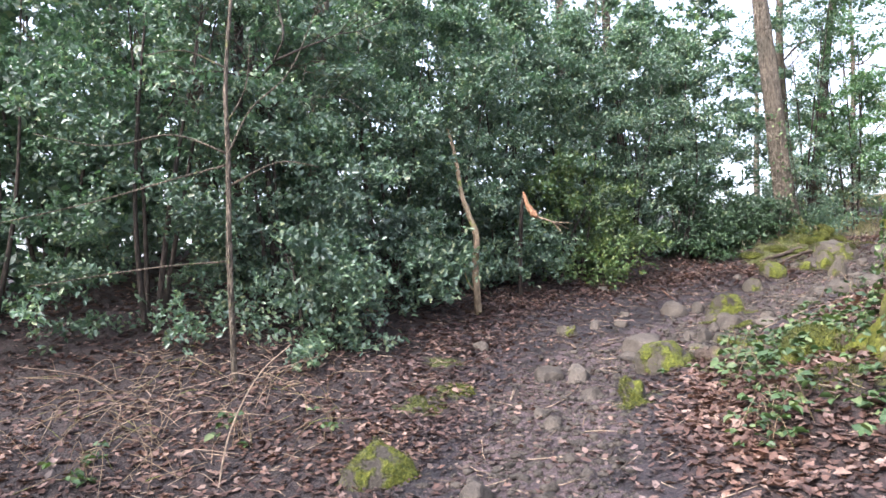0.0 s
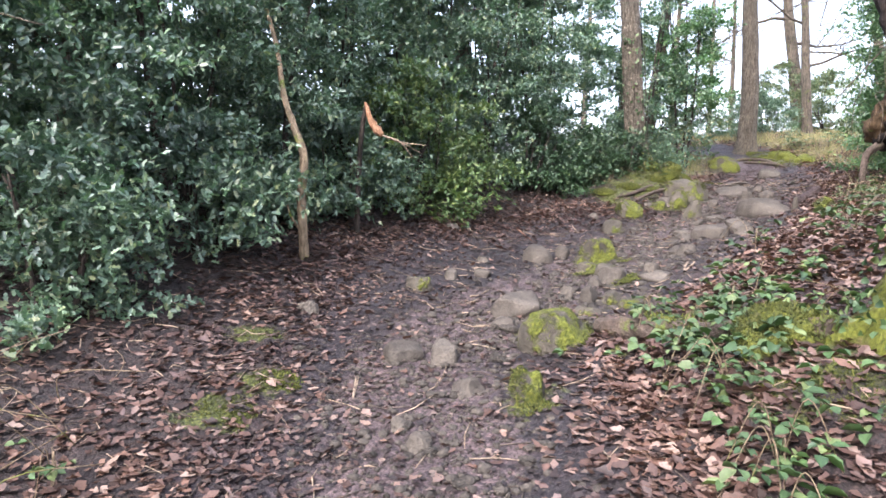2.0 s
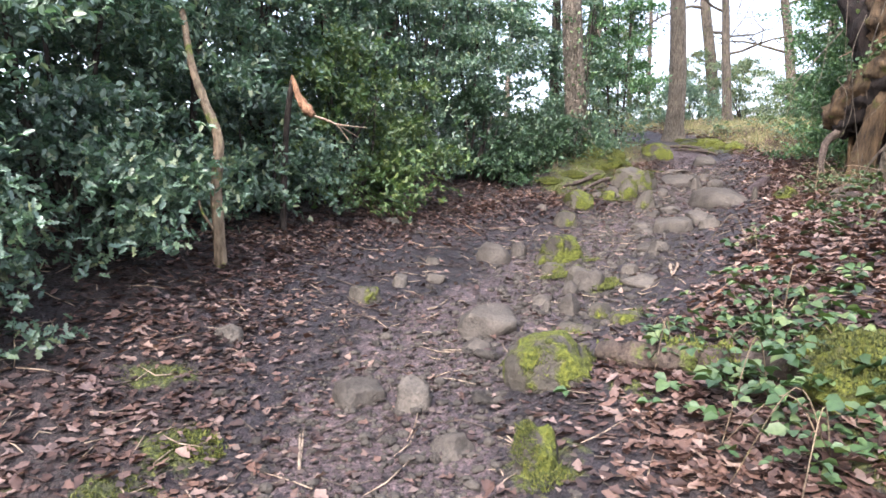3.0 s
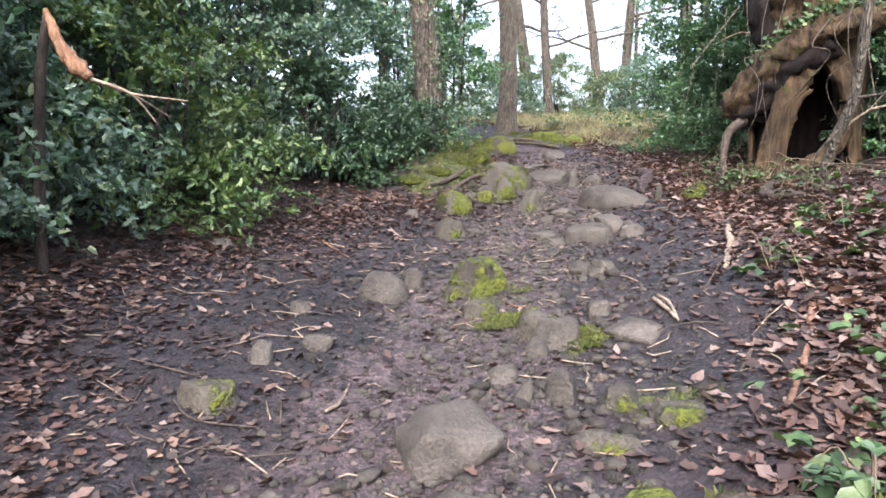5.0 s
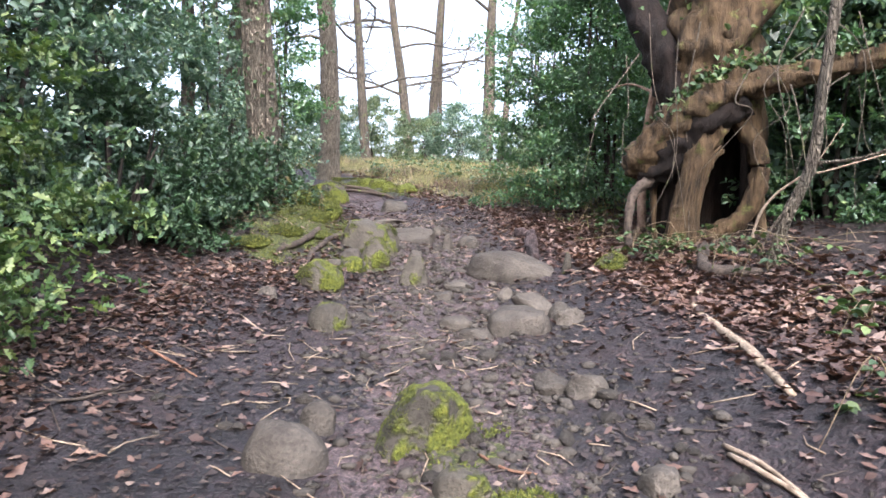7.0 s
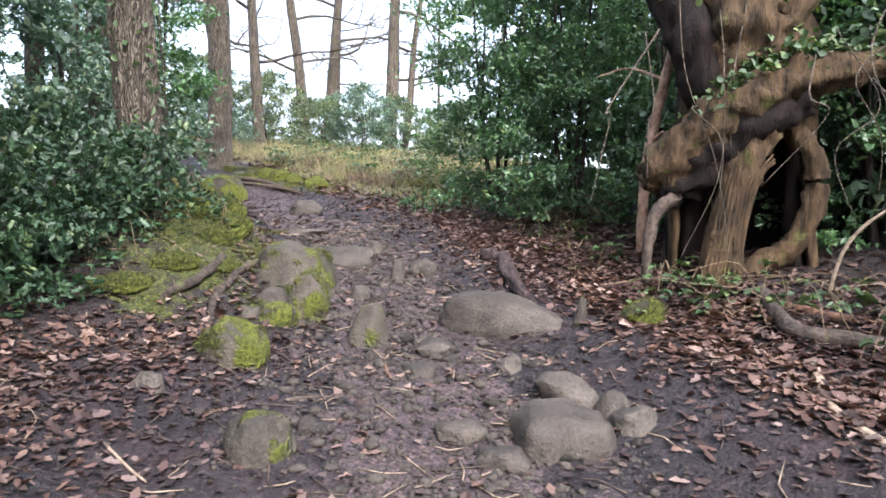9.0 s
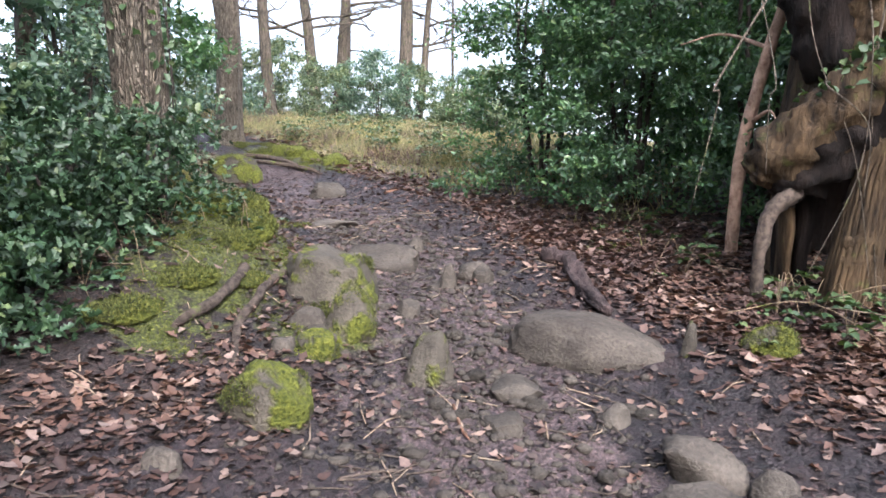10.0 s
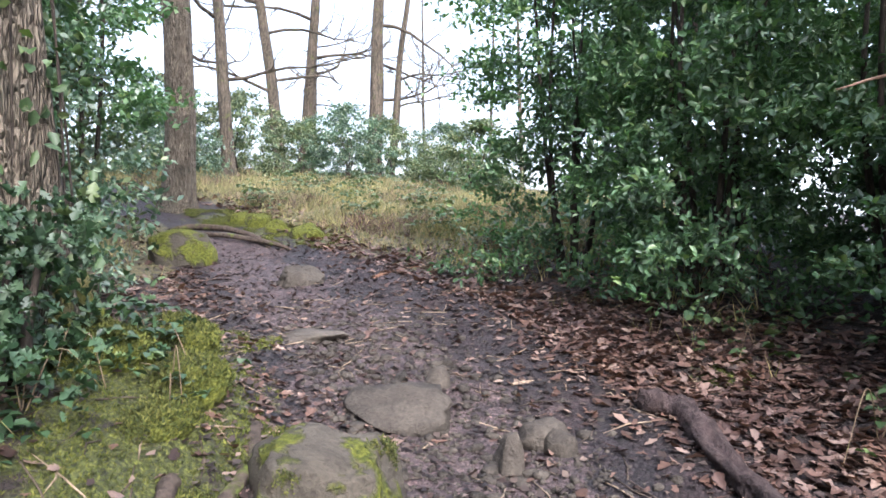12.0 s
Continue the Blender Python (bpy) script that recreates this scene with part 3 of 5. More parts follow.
bare_tree(27.1, 25.1, 0.25, 13, (0.5, -0.6), [(4, 110, 4.5), (4.6, 130, 4), (6, 310, 4)], "bare tree with level boughs", BARK_FAR, 11)
bare_tree(27.7, 22.4, 0.30, 13, (0.2, -0.2), [(3.2, 130, 4), (4.5, 90, 4.5), (6, 150, 4), (7, 300, 4)], "forked bare tree on the crest", BARK_FAR, 12)
bare_tree(28.1, 22.0, 0.17, 10, (0.6, -0.8), [(3, 120, 3.5), (4, 170, 3)], "second stem of the forked bare tree", BARK_FAR, 13)
for i, (bx, by, br) in enumerate([(31, 17.5, 0.10), (33, 19.5, 0.08), (30, 26.5, 0.12), (20.5, 30, 0.12), (34, 23, 0.09), (24, 33, 0.14), (16.5, 27, 0.12), (14, 30, 0.14)]):
    bare_tree(bx, by, br, 10, (0.4 * math.sin(i * 2.1), 0.4 * math.cos(i * 1.7)), [(2.5 + 0.3 * i % 2, 70 + 50 * i, 3), (4, 200 + 40 * i, 3), (5.5, 20 + 70 * i, 3)], "thin distant bare tree against the sky", BARK_FAR, 20 + i, group="distant bare trees")
for i, (bx, by, br, lean) in enumerate([(-3.6, 10.2, 0.15, (-0.3, 0.2)), (-2.55, 8.4, 0.075, (0.05, 0.2)), (-1.9, 9.8, 0.13, (0.4, 0.3)), (2.6, 14.6, 0.14, (0.1, 0.3)), (-6.5, 13, 0.18, (0.2, 0)), (0.6, 14.5, 0.12, (-0.2, 0.3)), (4.4, 16.5, 0.15, (-0.4, 0.2))]):
    bare_tree(bx, by, br, 10, lean, [(2.2, 40 + 90 * i, 2.2), (2.8, 250 + 50 * i, 2.5), (4, 100 + 60 * i, 2.5)], "brown trunk standing among the holly", BARK if i != 1 else BARK_DARK, 40 + i, group="trunks among the holly")



def trunk_ivy(x, y, r, count, seed, heights, label):
    """Ivy sprays climbing a trunk."""
    rng = np.random.default_rng(seed)
    t = thing("ivy", x, y, ground_z(x, y), label, "ivy")
    a = rng.uniform(3.0, 6.6, count)
    hgt = rng.uniform(heights[0], heights[1], count)
    rad = r * (1 + 0.7 * np.exp(-hgt / 0.28)) + rng.uniform(0.0, 0.10, count)
    p = np.stack([np.cos(a) * rad - 0.068 * hgt, np.sin(a) * rad + 0.045 * hgt, hgt], 1)
    n = np.stack([np.cos(a), np.sin(a), np.full(count, 0.5)], 1) + rng.normal(0, 0.4, (count, 3))
    v, q = leaf_arrays(p, rng.normal(0, 1, (count, 3)) + np.array([0, 0, -0.4]), n, rng.uniform(0.04, 0.085, count), rng.uniform(0.03, 0.06, count), rng)
    part("leaves", mesh_of("leaves", v, [q], BRAMBLE), t)
    for k in range(5):
        b = rng.uniform(3.2, 6.2)
        line = smooth_line([((r * (1.35 if h_ < 0.3 else 1.04)) * math.cos(b + 0.25 * j) - 0.068 * h_, (r * (1.35 if h_ < 0.3 else 1.04)) * math.sin(b + 0.25 * j) + 0.045 * h_, h_) for j, h_ in enumerate((0.05, 0.5, 1.1, 1.8, 2.5))])
        part("stem", tube_mesh("stem", line, taper(0.008, 0.004, len(line)), BARK_DARK, 5, 0.1, k), t)


trunk_ivy(7.0, 13.6, 0.2, 170, 95, (0.1, 2.6), "ivy sprays climbing the oak trunk")

# ---- holly ----


def holly(x, y, rx, ry, tall, leaves, seed, label, material=HOLLY, size=0.064, low=0.02, group="holly thicket", name="holly_bush", stems=5, gap=-0.12, spiny=False):
    """A bushy evergreen: stems and a crown of sprigs, clumped, with gaps."""
    rng = np.random.default_rng(seed)
    z0 = ground_z(x, y)
    bush = thing(name, x, y, z0, label, "bush", group)
    per = 7
    count = int(leaves * (0.86 if leaves > 16000 else 1.0)) // per
    keep = []
    spray, left = None, 0
    while len(keep) < count:
        if left <= 0:
            h = rng.uniform(low, 1.0)
            a = rng.uniform(0, 2 * math.pi)
            prof = 1 - abs(2 * h - 0.8) ** 3 * (0.42 if h < 0.4 else 0.85) if h < 0.9 else max(0.05, 1 - (2 * h - 0.8) ** 3 * 0.85)
            prof = max(0.12, prof)
            lump = 1 + 0.42 * noise.noise((math.cos(a) * 1.7 + seed, math.sin(a) * 1.7, h * tall * 0.9)) + 0.2 * noise.noise((math.cos(a) * 4 + seed, math.sin(a) * 4, h * tall * 2))
            f = 1.06 - 0.6 * rng.random() ** 1.2
            px, py, pz = math.cos(a) * rx * prof * lump * f, math.sin(a) * ry * prof * lump * f, h * tall
            if noise.noise((px * 1.5 + seed, py * 1.5, pz * 1.8)) < gap + rng.normal(0, 0.1):
                continue
            spray, left = (px, py, pz, math.cos(a), math.sin(a)), rng.integers(6, 26)
        left -= 1
        reach = rng.normal(0, 0.15)
        px, py = spray[0] + spray[3] * reach * 1.2 + rng.normal(0, 0.10), spray[1] + spray[4] * reach * 1.2 + rng.normal(0, 0.10)
        keep.append((px, py, spray[2] - 0.15 * abs(reach) + rng.normal(0, 0.06), spray[3], spray[4]))
    k = np.array(keep)
    gz = np.array([float(v) for v in height(k[:, 0] + x, k[:, 1] + y)]) - z0
    c = k[:, :3].copy()
    c[:, 2] = np.maximum(c[:, 2] + 0.6 * np.minimum(gz, 0.6), gz + 0.05)
    out = np.stack([k[:, 3], k[:, 4], np.full(len(k), 0.35)], 1)
    axis = unit(out + rng.normal(0, 0.55, out.shape))
    c = np.repeat(c, per, 0)
    axis = np.repeat(axis, per, 0)
    along = rng.uniform(-0.10, 0.12, (len(c), 1))
    p = c + axis * along + rng.normal(0, 0.012, c.shape)
    n = unit(np.repeat(out, per, 0) * 0.35 + np.array([0, 0, 0.75]) + rng.normal(0, 0.55, c.shape))
    d = axis * 0.5 + rng.normal(0, 0.75, c.shape)
    ln = size * rng.uniform(0.65, 1.3, len(c))
    wd = ln * rng.uniform(0.42, 0.58, len(c))
    v, q = spiny_leaf_arrays(p, d, n, ln * 1.1, wd * 1.1, rng) if spiny else plain_leaf_arrays(p, d, n, ln, wd, rng) if size >= 0.09 else leaf_arrays(p, d, n, ln, wd, rng)
    part("crown", mesh_of("crown", v, [q], material), bush)
    for s in range(stems):
        a = rng.uniform(0, 2 * math.pi)
        e = rng.uniform(0.3, 0.75)
        line = smooth_line([(0.1 * math.cos(a), 0.1 * math.sin(a), -0.1), (0.3 * rx * math.cos(a), 0.3 * ry * math.sin(a), tall * 0.3), (e * rx * math.cos(a + 0.4), e * ry * math.sin(a + 0.4), tall * rng.uniform(0.6, 0.85))])
        part("stem", tube_mesh("stem", line, taper(0.035, 0.008, len(line)), BARK_DARK, 6, 0.1, seed + s), bush)
    return bush


THICKET = "dense dark green holly with glossy spiny leaves"
for i, (hx, hy, rx, ry, tall, n) in enumerate([
        (-4.7, 6.9, 1.3, 1.3, 5.2, 17000), (-3.2, 7.4, 1.25, 1.15, 5.0, 19000), (-1.95, 7.95, 1.05, 0.95, 4.6, 25000), (-0.75, 9.4, 1.1, 1.0, 4.8, 26000), (0.2, 10.3, 1.05, 1.0, 4.6, 26000),
        (1.2, 11.6, 1.1, 0.95, 4.9, 25000), (2.5, 12.6, 1.1, 0.95, 4.6, 23000), (3.7, 13.2, 1.1, 0.95, 4.4, 18000), (5.0, 13.8, 1.0, 0.95, 4.2, 17000),
        (-3.2, 10.2, 2.0, 1.8, 6.5, 12000), (-0.6, 12.6, 2.0, 1.8, 6.8, 13000), (2.4, 15.4, 2.2, 1.8, 6.6, 12000), (5.2, 17.0, 1.8, 1.6, 5.6, 10000)]):
    holly(hx, hy, rx, ry, tall, n, 100 + i, THICKET, gap=-0.22 if i < 9 else -0.15, size=0.064 if i < 9 else 0.11)
holly(2.1, 11.3, 1.1, 0.65, 2.0, 8500, 130, "yellow-green young holly at the thicket's edge", HOLLY_LIGHT, spiny=True)
holly(-1.35, 7.25, 0.6, 0.5, 1.2, 4200, 131, "low dark holly sprouting at the path's edge", spiny=True)
holly(-0.45, 8.55, 0.55, 0.45, 1.3, 4200, 138, "low dark holly leaning over the path's edge", spiny=True)
holly(0.95, 10.35, 0.5, 0.4, 1.2, 3600, 139, "low dark holly behind the broken branch", spiny=True)
holly(4.55, 12.75, 0.6, 0.4, 1.3, 4200, 140, "low dark holly above the leaf litter", BANK_LEAF, spiny=True)
holly(5.9, 13.4, 0.6, 0.42, 0.95, 2800, 132, "low holly round the oak's foot", BANK_LEAF, spiny=True)
holly(5.05, 12.75, 0.4, 0.3, 0.6, 1500, 133, "low holly on the mossy bank", BANK_LEAF, spiny=True)
holly(6.45, 13.05, 0.3, 0.28, 0.7, 1000, 137, "sprawling holly shoots on the mossy bank", BANK_LEAF, spiny=True)
holly(5.7, 12.98, 0.45, 0.28, 0.55, 2200, 141, "holly shoots and ivy over the bank", BANK_LEAF, 0.056, spiny=True)
holly(6.5, 13.3, 0.3, 0.24, 0.5, 1200, 142, "holly shoots and ivy over the bank", BANK_LEAF, 0.056, spiny=True)
holly(10.6, 17.5, 0.95, 0.9, 7.5, 16000, 144, "tall holly between the oak and the crest", HOLLY_GREEN, 0.09, 0.2, gap=-0.4)
holly(9.1, 7.6, 0.7, 0.7, 2.4, 5500, 145, "green holly filling the gap behind the hollow tree", HOLLY_GREEN, 0.07, gap=-0.5)
holly(8.4, 6.4, 0.9, 0.9, 2.6, 7000, 146, "green holly beyond the fallen logs", HOLLY_GREEN, 0.07, gap=-0.5)
holly(9.2, 17.4, 1.3, 1.3, 7.5, 20000, 134, "tall holly behind the oak", HOLLY, 0.09)
# the last six are unseen, added round the start to shade its ground
for i, (hx, hy, r, tall) in enumerate([(-6.6, 8.2, 1.5, 5.2), (-6.2, 11.2, 1.9, 6.0), (-8.5, 6.0, 1.8, 5.0), (-4.5, 14.0, 2.2, 6.5), (0.5, 17.0, 2.3, 6.5), (7.2, 19.5, 2.0, 5.5), (-8.5, 15.5, 2.5, 6.5), (4.0, 20.5, 2.4, 6.5), (-2.0, 18.0, 2.5, 6.5), (-10.5, 10, 2.2, 6), (14.8, 8.4, 1.8, 5.5), (13.2, 6.0, 1.8, 5.5), (11.6, 4.0, 1.7, 5.0), (15.5, 11.2, 1.5, 4.2), (9.9, 8.3, 0.8, 3.2), (9.6, 7.0, 1.0, 3.4), (11.7, 6.9, 1.5, 5.0), (9.0, 5.6, 1.0, 3.4), (14.6, 10.6, 1.4, 3.2), (-8.3, 10.8, 2.0, 5.0), (-6.0, 14.5, 2.2, 6.0), (-3.0, 14.6, 2.0, 6.0), (-7.6, 10.0, 1.8, 5.5), (-9.2, 12.6, 2.2, 6.0), (-5.2, 9.0, 1.5, 5.5), (-10.5, 7.5, 2.0, 5.5), (-3.9, 12.2, 1.9, 5.5), (-1.9, 15.0, 2.0, 6.0), (1.6, 13.9, 1.6, 5.5), (4.2, 15.4, 1.6, 6.6), (6.6, 16.9, 1.5, 6.2), (3.0, 17.6, 2.0, 7.5), (0.0, 14.8, 1.8, 7.0), (-2.2, 12.9, 1.8, 6.5), (-4.6, 11.0, 1.7, 6.0), (-5.5, 0.5, 1.8, 6.0), (-5.0, -3.5, 2.0, 6.5), (-1.2, -7.0, 2.2, 6.5), (3.5, -6.0, 2.2, 6.5), (6.5, -2.5, 2.0, 6.0), (7.2, 0.8, 1.8, 5.5)]):
    holly(hx, hy, r, r, tall, 7500, 210 + i, "dark holly deep in the wood and, unseen, round the start for shade", HOLLY, 0.15, 0.0, "holly deep in the wood", gap=-0.8, stems=3)
holly(8.2, 15.6, 0.7, 0.7, 1.6, 5000, 135, "rounded holly beside the path", HOLLY)
holly(10.9, 18.9, 1.3, 1.2, 2.6, 7000, 136, "light green shrub behind the path", FAR_LEAF, 0.09)
for i, (hx, hy, rx, ry, tall, n) in enumerate([(11.7, 11.9, 1.15, 1.05, 4.6, 25000), (10.7, 10.6, 1.15, 1.05, 4.8, 31000), (10.3, 9.3, 1.15, 1.15, 5.2, 29000), (12.9, 10.3, 1.6, 1.5, 6.0, 13000), (12.2, 8.3, 1.7, 1.5, 6.0, 13000), (10.4, 7.5, 1.3, 1.3, 5.2, 18000), (9.5, 5.9, 1.3, 1.3, 5.0, 15000), (8.3, 4.7, 1.2, 1.2, 4.2, 11000)]):
    holly(hx, hy, rx, ry, tall, n, 150 + i, "big dark holly overhanging the leaf litter", HOLLY_GREEN, group="holly opposite", gap=-0.25, size=0.105 if i in (3, 4) else 0.064)
for i, (hx, hy, rx, tall) in enumerate([(16.5, 22, 1.5, 2.2), (20, 22.5, 1.6, 2.0), (23.5, 22.8, 1.6, 2.0), (22.3, 20.6, 1.3, 1.7), (26, 21, 1.7, 2.0), (25.5, 18.5, 1.7, 1.6), (29, 20, 2, 1.8), (21, 26, 2, 3.0), (16, 25.5, 2, 3.2), (13, 23.5, 1.8, 3.2), (28, 27, 2.2, 2.4), (22.5, 16.5, 1.5, 1.5)]):
    holly(hx, hy, rx, rx, tall * (0.7 + 0.75 * ((i * 0.618) % 1.0)), 9500, 180 + i, "sunlit green shrub along the crest", FAR_LEAF if i % 3 else HOLLY, 0.075, 0.02, "crest shrubs", "shrub", 3, -0.6)

# ---- hollow tree ----


def hollow_shell(name, centre, rows, opening, thick, material, parent, label, seed):
    """A trunk's wall, open on one side; rows: height, radius, half the opening in degrees."""
    m, n = 40, 22
    zs = np.linspace(rows[0][0], rows[-1][0], n)
    rad = np.interp(zs, [r[0] for r in rows], [r[1] for r in rows])
    gap = np.radians(np.interp(zs, [r[0] for r in rows], [r[2] for r in rows]))
    outer, inner = [], []
    for i, z in enumerate(zs):
        g = gap[i] * (1 + 0.25 * noise.noise((seed, z * 2.5, 1)))
        for a in np.linspace(radians(opening) + g, radians(opening) + 2 * math.pi - g, m):
            c, s = math.cos(a), math.sin(a)
            k = 1 + 0.16 * noise.noise((c * 2 + seed, s * 2, z * 1.2)) + 0.06 * noise.noise((c * 7 + seed, s * 7, z * 1.5)) + 0.03 * math.sin(a * 17 + 2 * z)
            k2 = 1 + 0.2 * noise.noise((c * 3 + seed, s * 3, z * 3 + 5)) + 0.1 * noise.noise((c * 8 + seed, s * 8, z * 5))
            outer.append((centre[0] + c * rad[i] * k, centre[1] + s * rad[i] * k, z))
            r2 = rad[i] * k - thick * k2
            inner.append((centre[0] + c * r2, centre[1] + s * r2, z))
    v = np.array(outer + inner)
    o = n * m
    q = []
    for i in range(n - 1):
        for j in range(m - 1):
            a = i * m + j
            q += [(a, a + 1, a + m + 1, a + m), (o + a, o + a + m, o + a + m + 1, o + a + 1)]
        for j in (0, m - 1):
            a = i * m + j
            q.append((a, a + m, o + a + m, o + a) if j == 0 else (a, o + a, o + a + m, a + m))
    for i in (0, n - 1):
        for j in range(m - 1):
            a = i * m + j
            q.append((a, o + a, o + a + 1, a + 1) if i == 0 else (a, a + 1, o + a + 1, o + a))
    part(name, mesh_of(name, v, [np.array(q)], material, True), parent, label)


def hollow_tree():
    x, y = 8.05, 8.65
    z = float(height(x, y))
    t = thing("hollow_tree", x, y, z, "old gnarled hollow tree with split trunk and arching limb", "tree")
    def limb(name, points, radii, material, label="", sides=16, rough=0.28, seed=0, ridges=5):
        line = smooth_line(points, 8)
        rad = np.interp(np.linspace(0, 1, len(line)), np.linspace(0, 1, len(radii)), radii)
        part(name, tube_mesh(name, line, rad, material, sides, rough, seed, ridges), t, label)
    hollow_shell("bark_shell", (0.42, 0.1), [(-0.2, 0.60, 62), (0.5, 0.55, 58), (1.0, 0.52, 44), (1.7, 0.48, 10)], 192, 0.05, HOLLOW, t, "weathered ochre shell of the trunk", 3)
    # black lining carries the hollow's darkness in its colour
    hollow_shell("heartwood", (0.42, 0.1), [(-0.2, 0.53, 60), (0.5, 0.48, 56), (1.0, 0.45, 42), (1.68, 0.42, 8)], 192, 0.08, ROT_SHADED, t, "rotten heartwood, blackened for the shade inside the hollow", 8)
    limb("trunk", [(0.36, 0.1, 1.42), (0.32, 0.08, 1.65), (0.28, 0.06, 2.1), (0.25, 0.1, 2.8), (0.2, 0.3, 4.0), (0.2, 0.5, 6.0)], (0.42, 0.46, 0.42, 0.38, 0.32, 0.26), HOLLOW, "fluted ochre upper trunk", 40, 0.3, 21, 11)
    limb("limb", [(0.15, 0.3, 1.35), (0.1, 0.42, 1.75), (0.15, 0.66, 2.2), (0.2, 1.0, 2.9), (0.2, 1.5, 4.0)], (0.2, 0.22, 0.19, 0.15, 0.1), ROT_SHADED, "dark leaning limb", 20, 0.3, 7)
    limb("limb", [(0.1, -0.1, 1.9), (0.3, -0.5, 2.5), (0.5, -0.8, 3.2), (0.6, -1.2, 4.2)], (0.17, 0.14, 0.11, 0.08), HOLLOW, "", 16, 0.25, 8)
    limb("buttress", [(-0.2, 0.2, -0.15), (-0.2, 0.19, 0.12), (-0.18, 0.16, 0.35), (-0.12, 0.07, 0.78), (-0.05, -0.02, 1.1), (0.02, -0.05, 1.4)], (0.17, 0.135, 0.125, 0.125, 0.15, 0.17), HOLLOW, "pale fluted buttress", 26, 0.32, 2, 9)
    limb("buttress", [(-0.02, 0.08, -0.02), (0.1, -0.08, 0.09), (0.13, -0.28, 0.22), (0.15, -0.41, 0.5), (0.15, -0.43, 0.82), (0.14, -0.29, 1.08), (0.1, -0.15, 1.4)], (0.06, 0.09, 0.085, 0.085, 0.085, 0.085, 0.13), HOLLOW, "bowed pale buttress", 20, 0.3, 3, 5)
    limb("limb", [(-0.02, 0.74, 0.68), (-0.07, 0.63, 0.8), (-0.11, 0.33, 1.07), (-0.11, 0.02, 1.31), (-0.05, -0.27, 1.46), (0.05, -0.62, 1.52), (0.2, -1.03, 1.6), (0.5, -1.7, 1.8), (0.9, -2.6, 2.3)], (0.13, 0.185, 0.2, 0.2, 0.165, 0.12, 0.105, 0.1, 0.08), HOLLOW, "arching limb with broken end", 30, 0.34, 5, 6)
    # black tube slung below the arching limb to paint its shaded underside
    limb("limb", [(0.0, 0.62, 0.58), (-0.06, 0.5, 0.7), (-0.09, 0.25, 0.95), (-0.08, -0.05, 1.17), (0.0, -0.32, 1.33)], (0.1, 0.16, 0.175, 0.17, 0.12), ROT_SHADED, "rotten underside of the limb, blackened as shade", 22, 0.45, 15)
    limb("limb", [(-0.02, 0.5, 0.68), (-0.16, 0.55, 0.58), (-0.22, 0.66, 0.46), (-0.23, 0.71, 0.2), (-0.2, 0.71, -0.08)], (0.06, 0.055, 0.045, 0.04, 0.035), STICK["stick_dark"], "hooked dead limb", 14, 0.3, 6)
    rng = np.random.default_rng(77)
    for i in range(16):
        a = 1.4 + 3.8 * i / 16
        f = [(-0.2 + 0.15 * math.cos(a), 0.2 + 0.15 * math.sin(a), -0.1), (-0.18 + 0.125 * math.cos(a + 0.15), 0.17 + 0.125 * math.sin(a + 0.15), 0.3), (-0.12 + 0.125 * math.cos(a - 0.1), 0.08 + 0.125 * math.sin(a - 0.1), 0.72), (-0.05 + 0.14 * math.cos(a), 0.0 + 0.14 * math.sin(a), 1.0 + rng.uniform(-0.15, 0.15))]
        limb("root_strand", f, (rng.uniform(0.014, 0.03), 0.016, 0.009), HOLLOW, "", 7, 0.3, 30 + i, 0)
    for i in range(16):
        top = np.array([-0.15 + rng.normal(0, 0.12), rng.uniform(-1.4, 0.9), rng.uniform(0.8, 2.3)])
        low = np.array([-0.3 - rng.uniform(0, 0.25), top[1] + rng.normal(0, 0.35), rng.uniform(-0.05, 0.7)])
        mid = (top * 2 + low) / 3 + rng.normal(0, 0.13, 3) + np.array([-0.14, 0, 0])
        mid2 = (top + low * 2) / 3 + rng.normal(0, 0.13, 3) + np.array([-0.1, 0, 0])
        limb("vine", [top, mid, mid2, low], (rng.uniform(0.004, 0.009), 0.003), BARK_FAR, "", 5, 0.1, i, 0)
    n = 900
    s = rng.uniform(0, 1, n)
    line = smooth_line([(-0.16, 0.4, 1.16), (-0.18, 0.2, 1.33), (-0.16, -0.05, 1.52), (-0.08, -0.35, 1.64), (0.1, -0.75, 1.64), (0.3, -1.2, 1.75), (0.7, -2.1, 2.1)], 10)
    p = np.stack([np.interp(s, np.linspace(0, 1, len(line)), line[:, c]) for c in range(3)], 1) + rng.normal(0, 0.065, (n, 3))
    v, q = leaf_arrays(p, rng.normal(0, 1, (n, 3)), rng.normal(0, 0.5, (n, 3)) + np.array([-0.3, 0, 0.8]), rng.uniform(0.04, 0.08, n), rng.uniform(0.03, 0.06, n), rng)
    part("ivy", mesh_of("ivy", v, [q], BRAMBLE), t, "ivy leaves on the arching limb")
    n = 500
    p = rng.normal(0, 1, (n, 3)) * np.array([0.35, 0.7, 0.4]) + np.array([0.2, -0.9, 2.5])
    v, q = leaf_arrays(p, rng.normal(0, 1, (n, 3)), rng.normal(0, 0.5, (n, 3)) + np.array([0, 0, 0.8]), rng.uniform(0.05, 0.09, n), rng.uniform(0.03, 0.06, n), rng)
    part("ivy", mesh_of("ivy", v, [q], HOLLY_LIGHT), t, "bright ivy leaves hanging from the boughs")


hollow_tree()


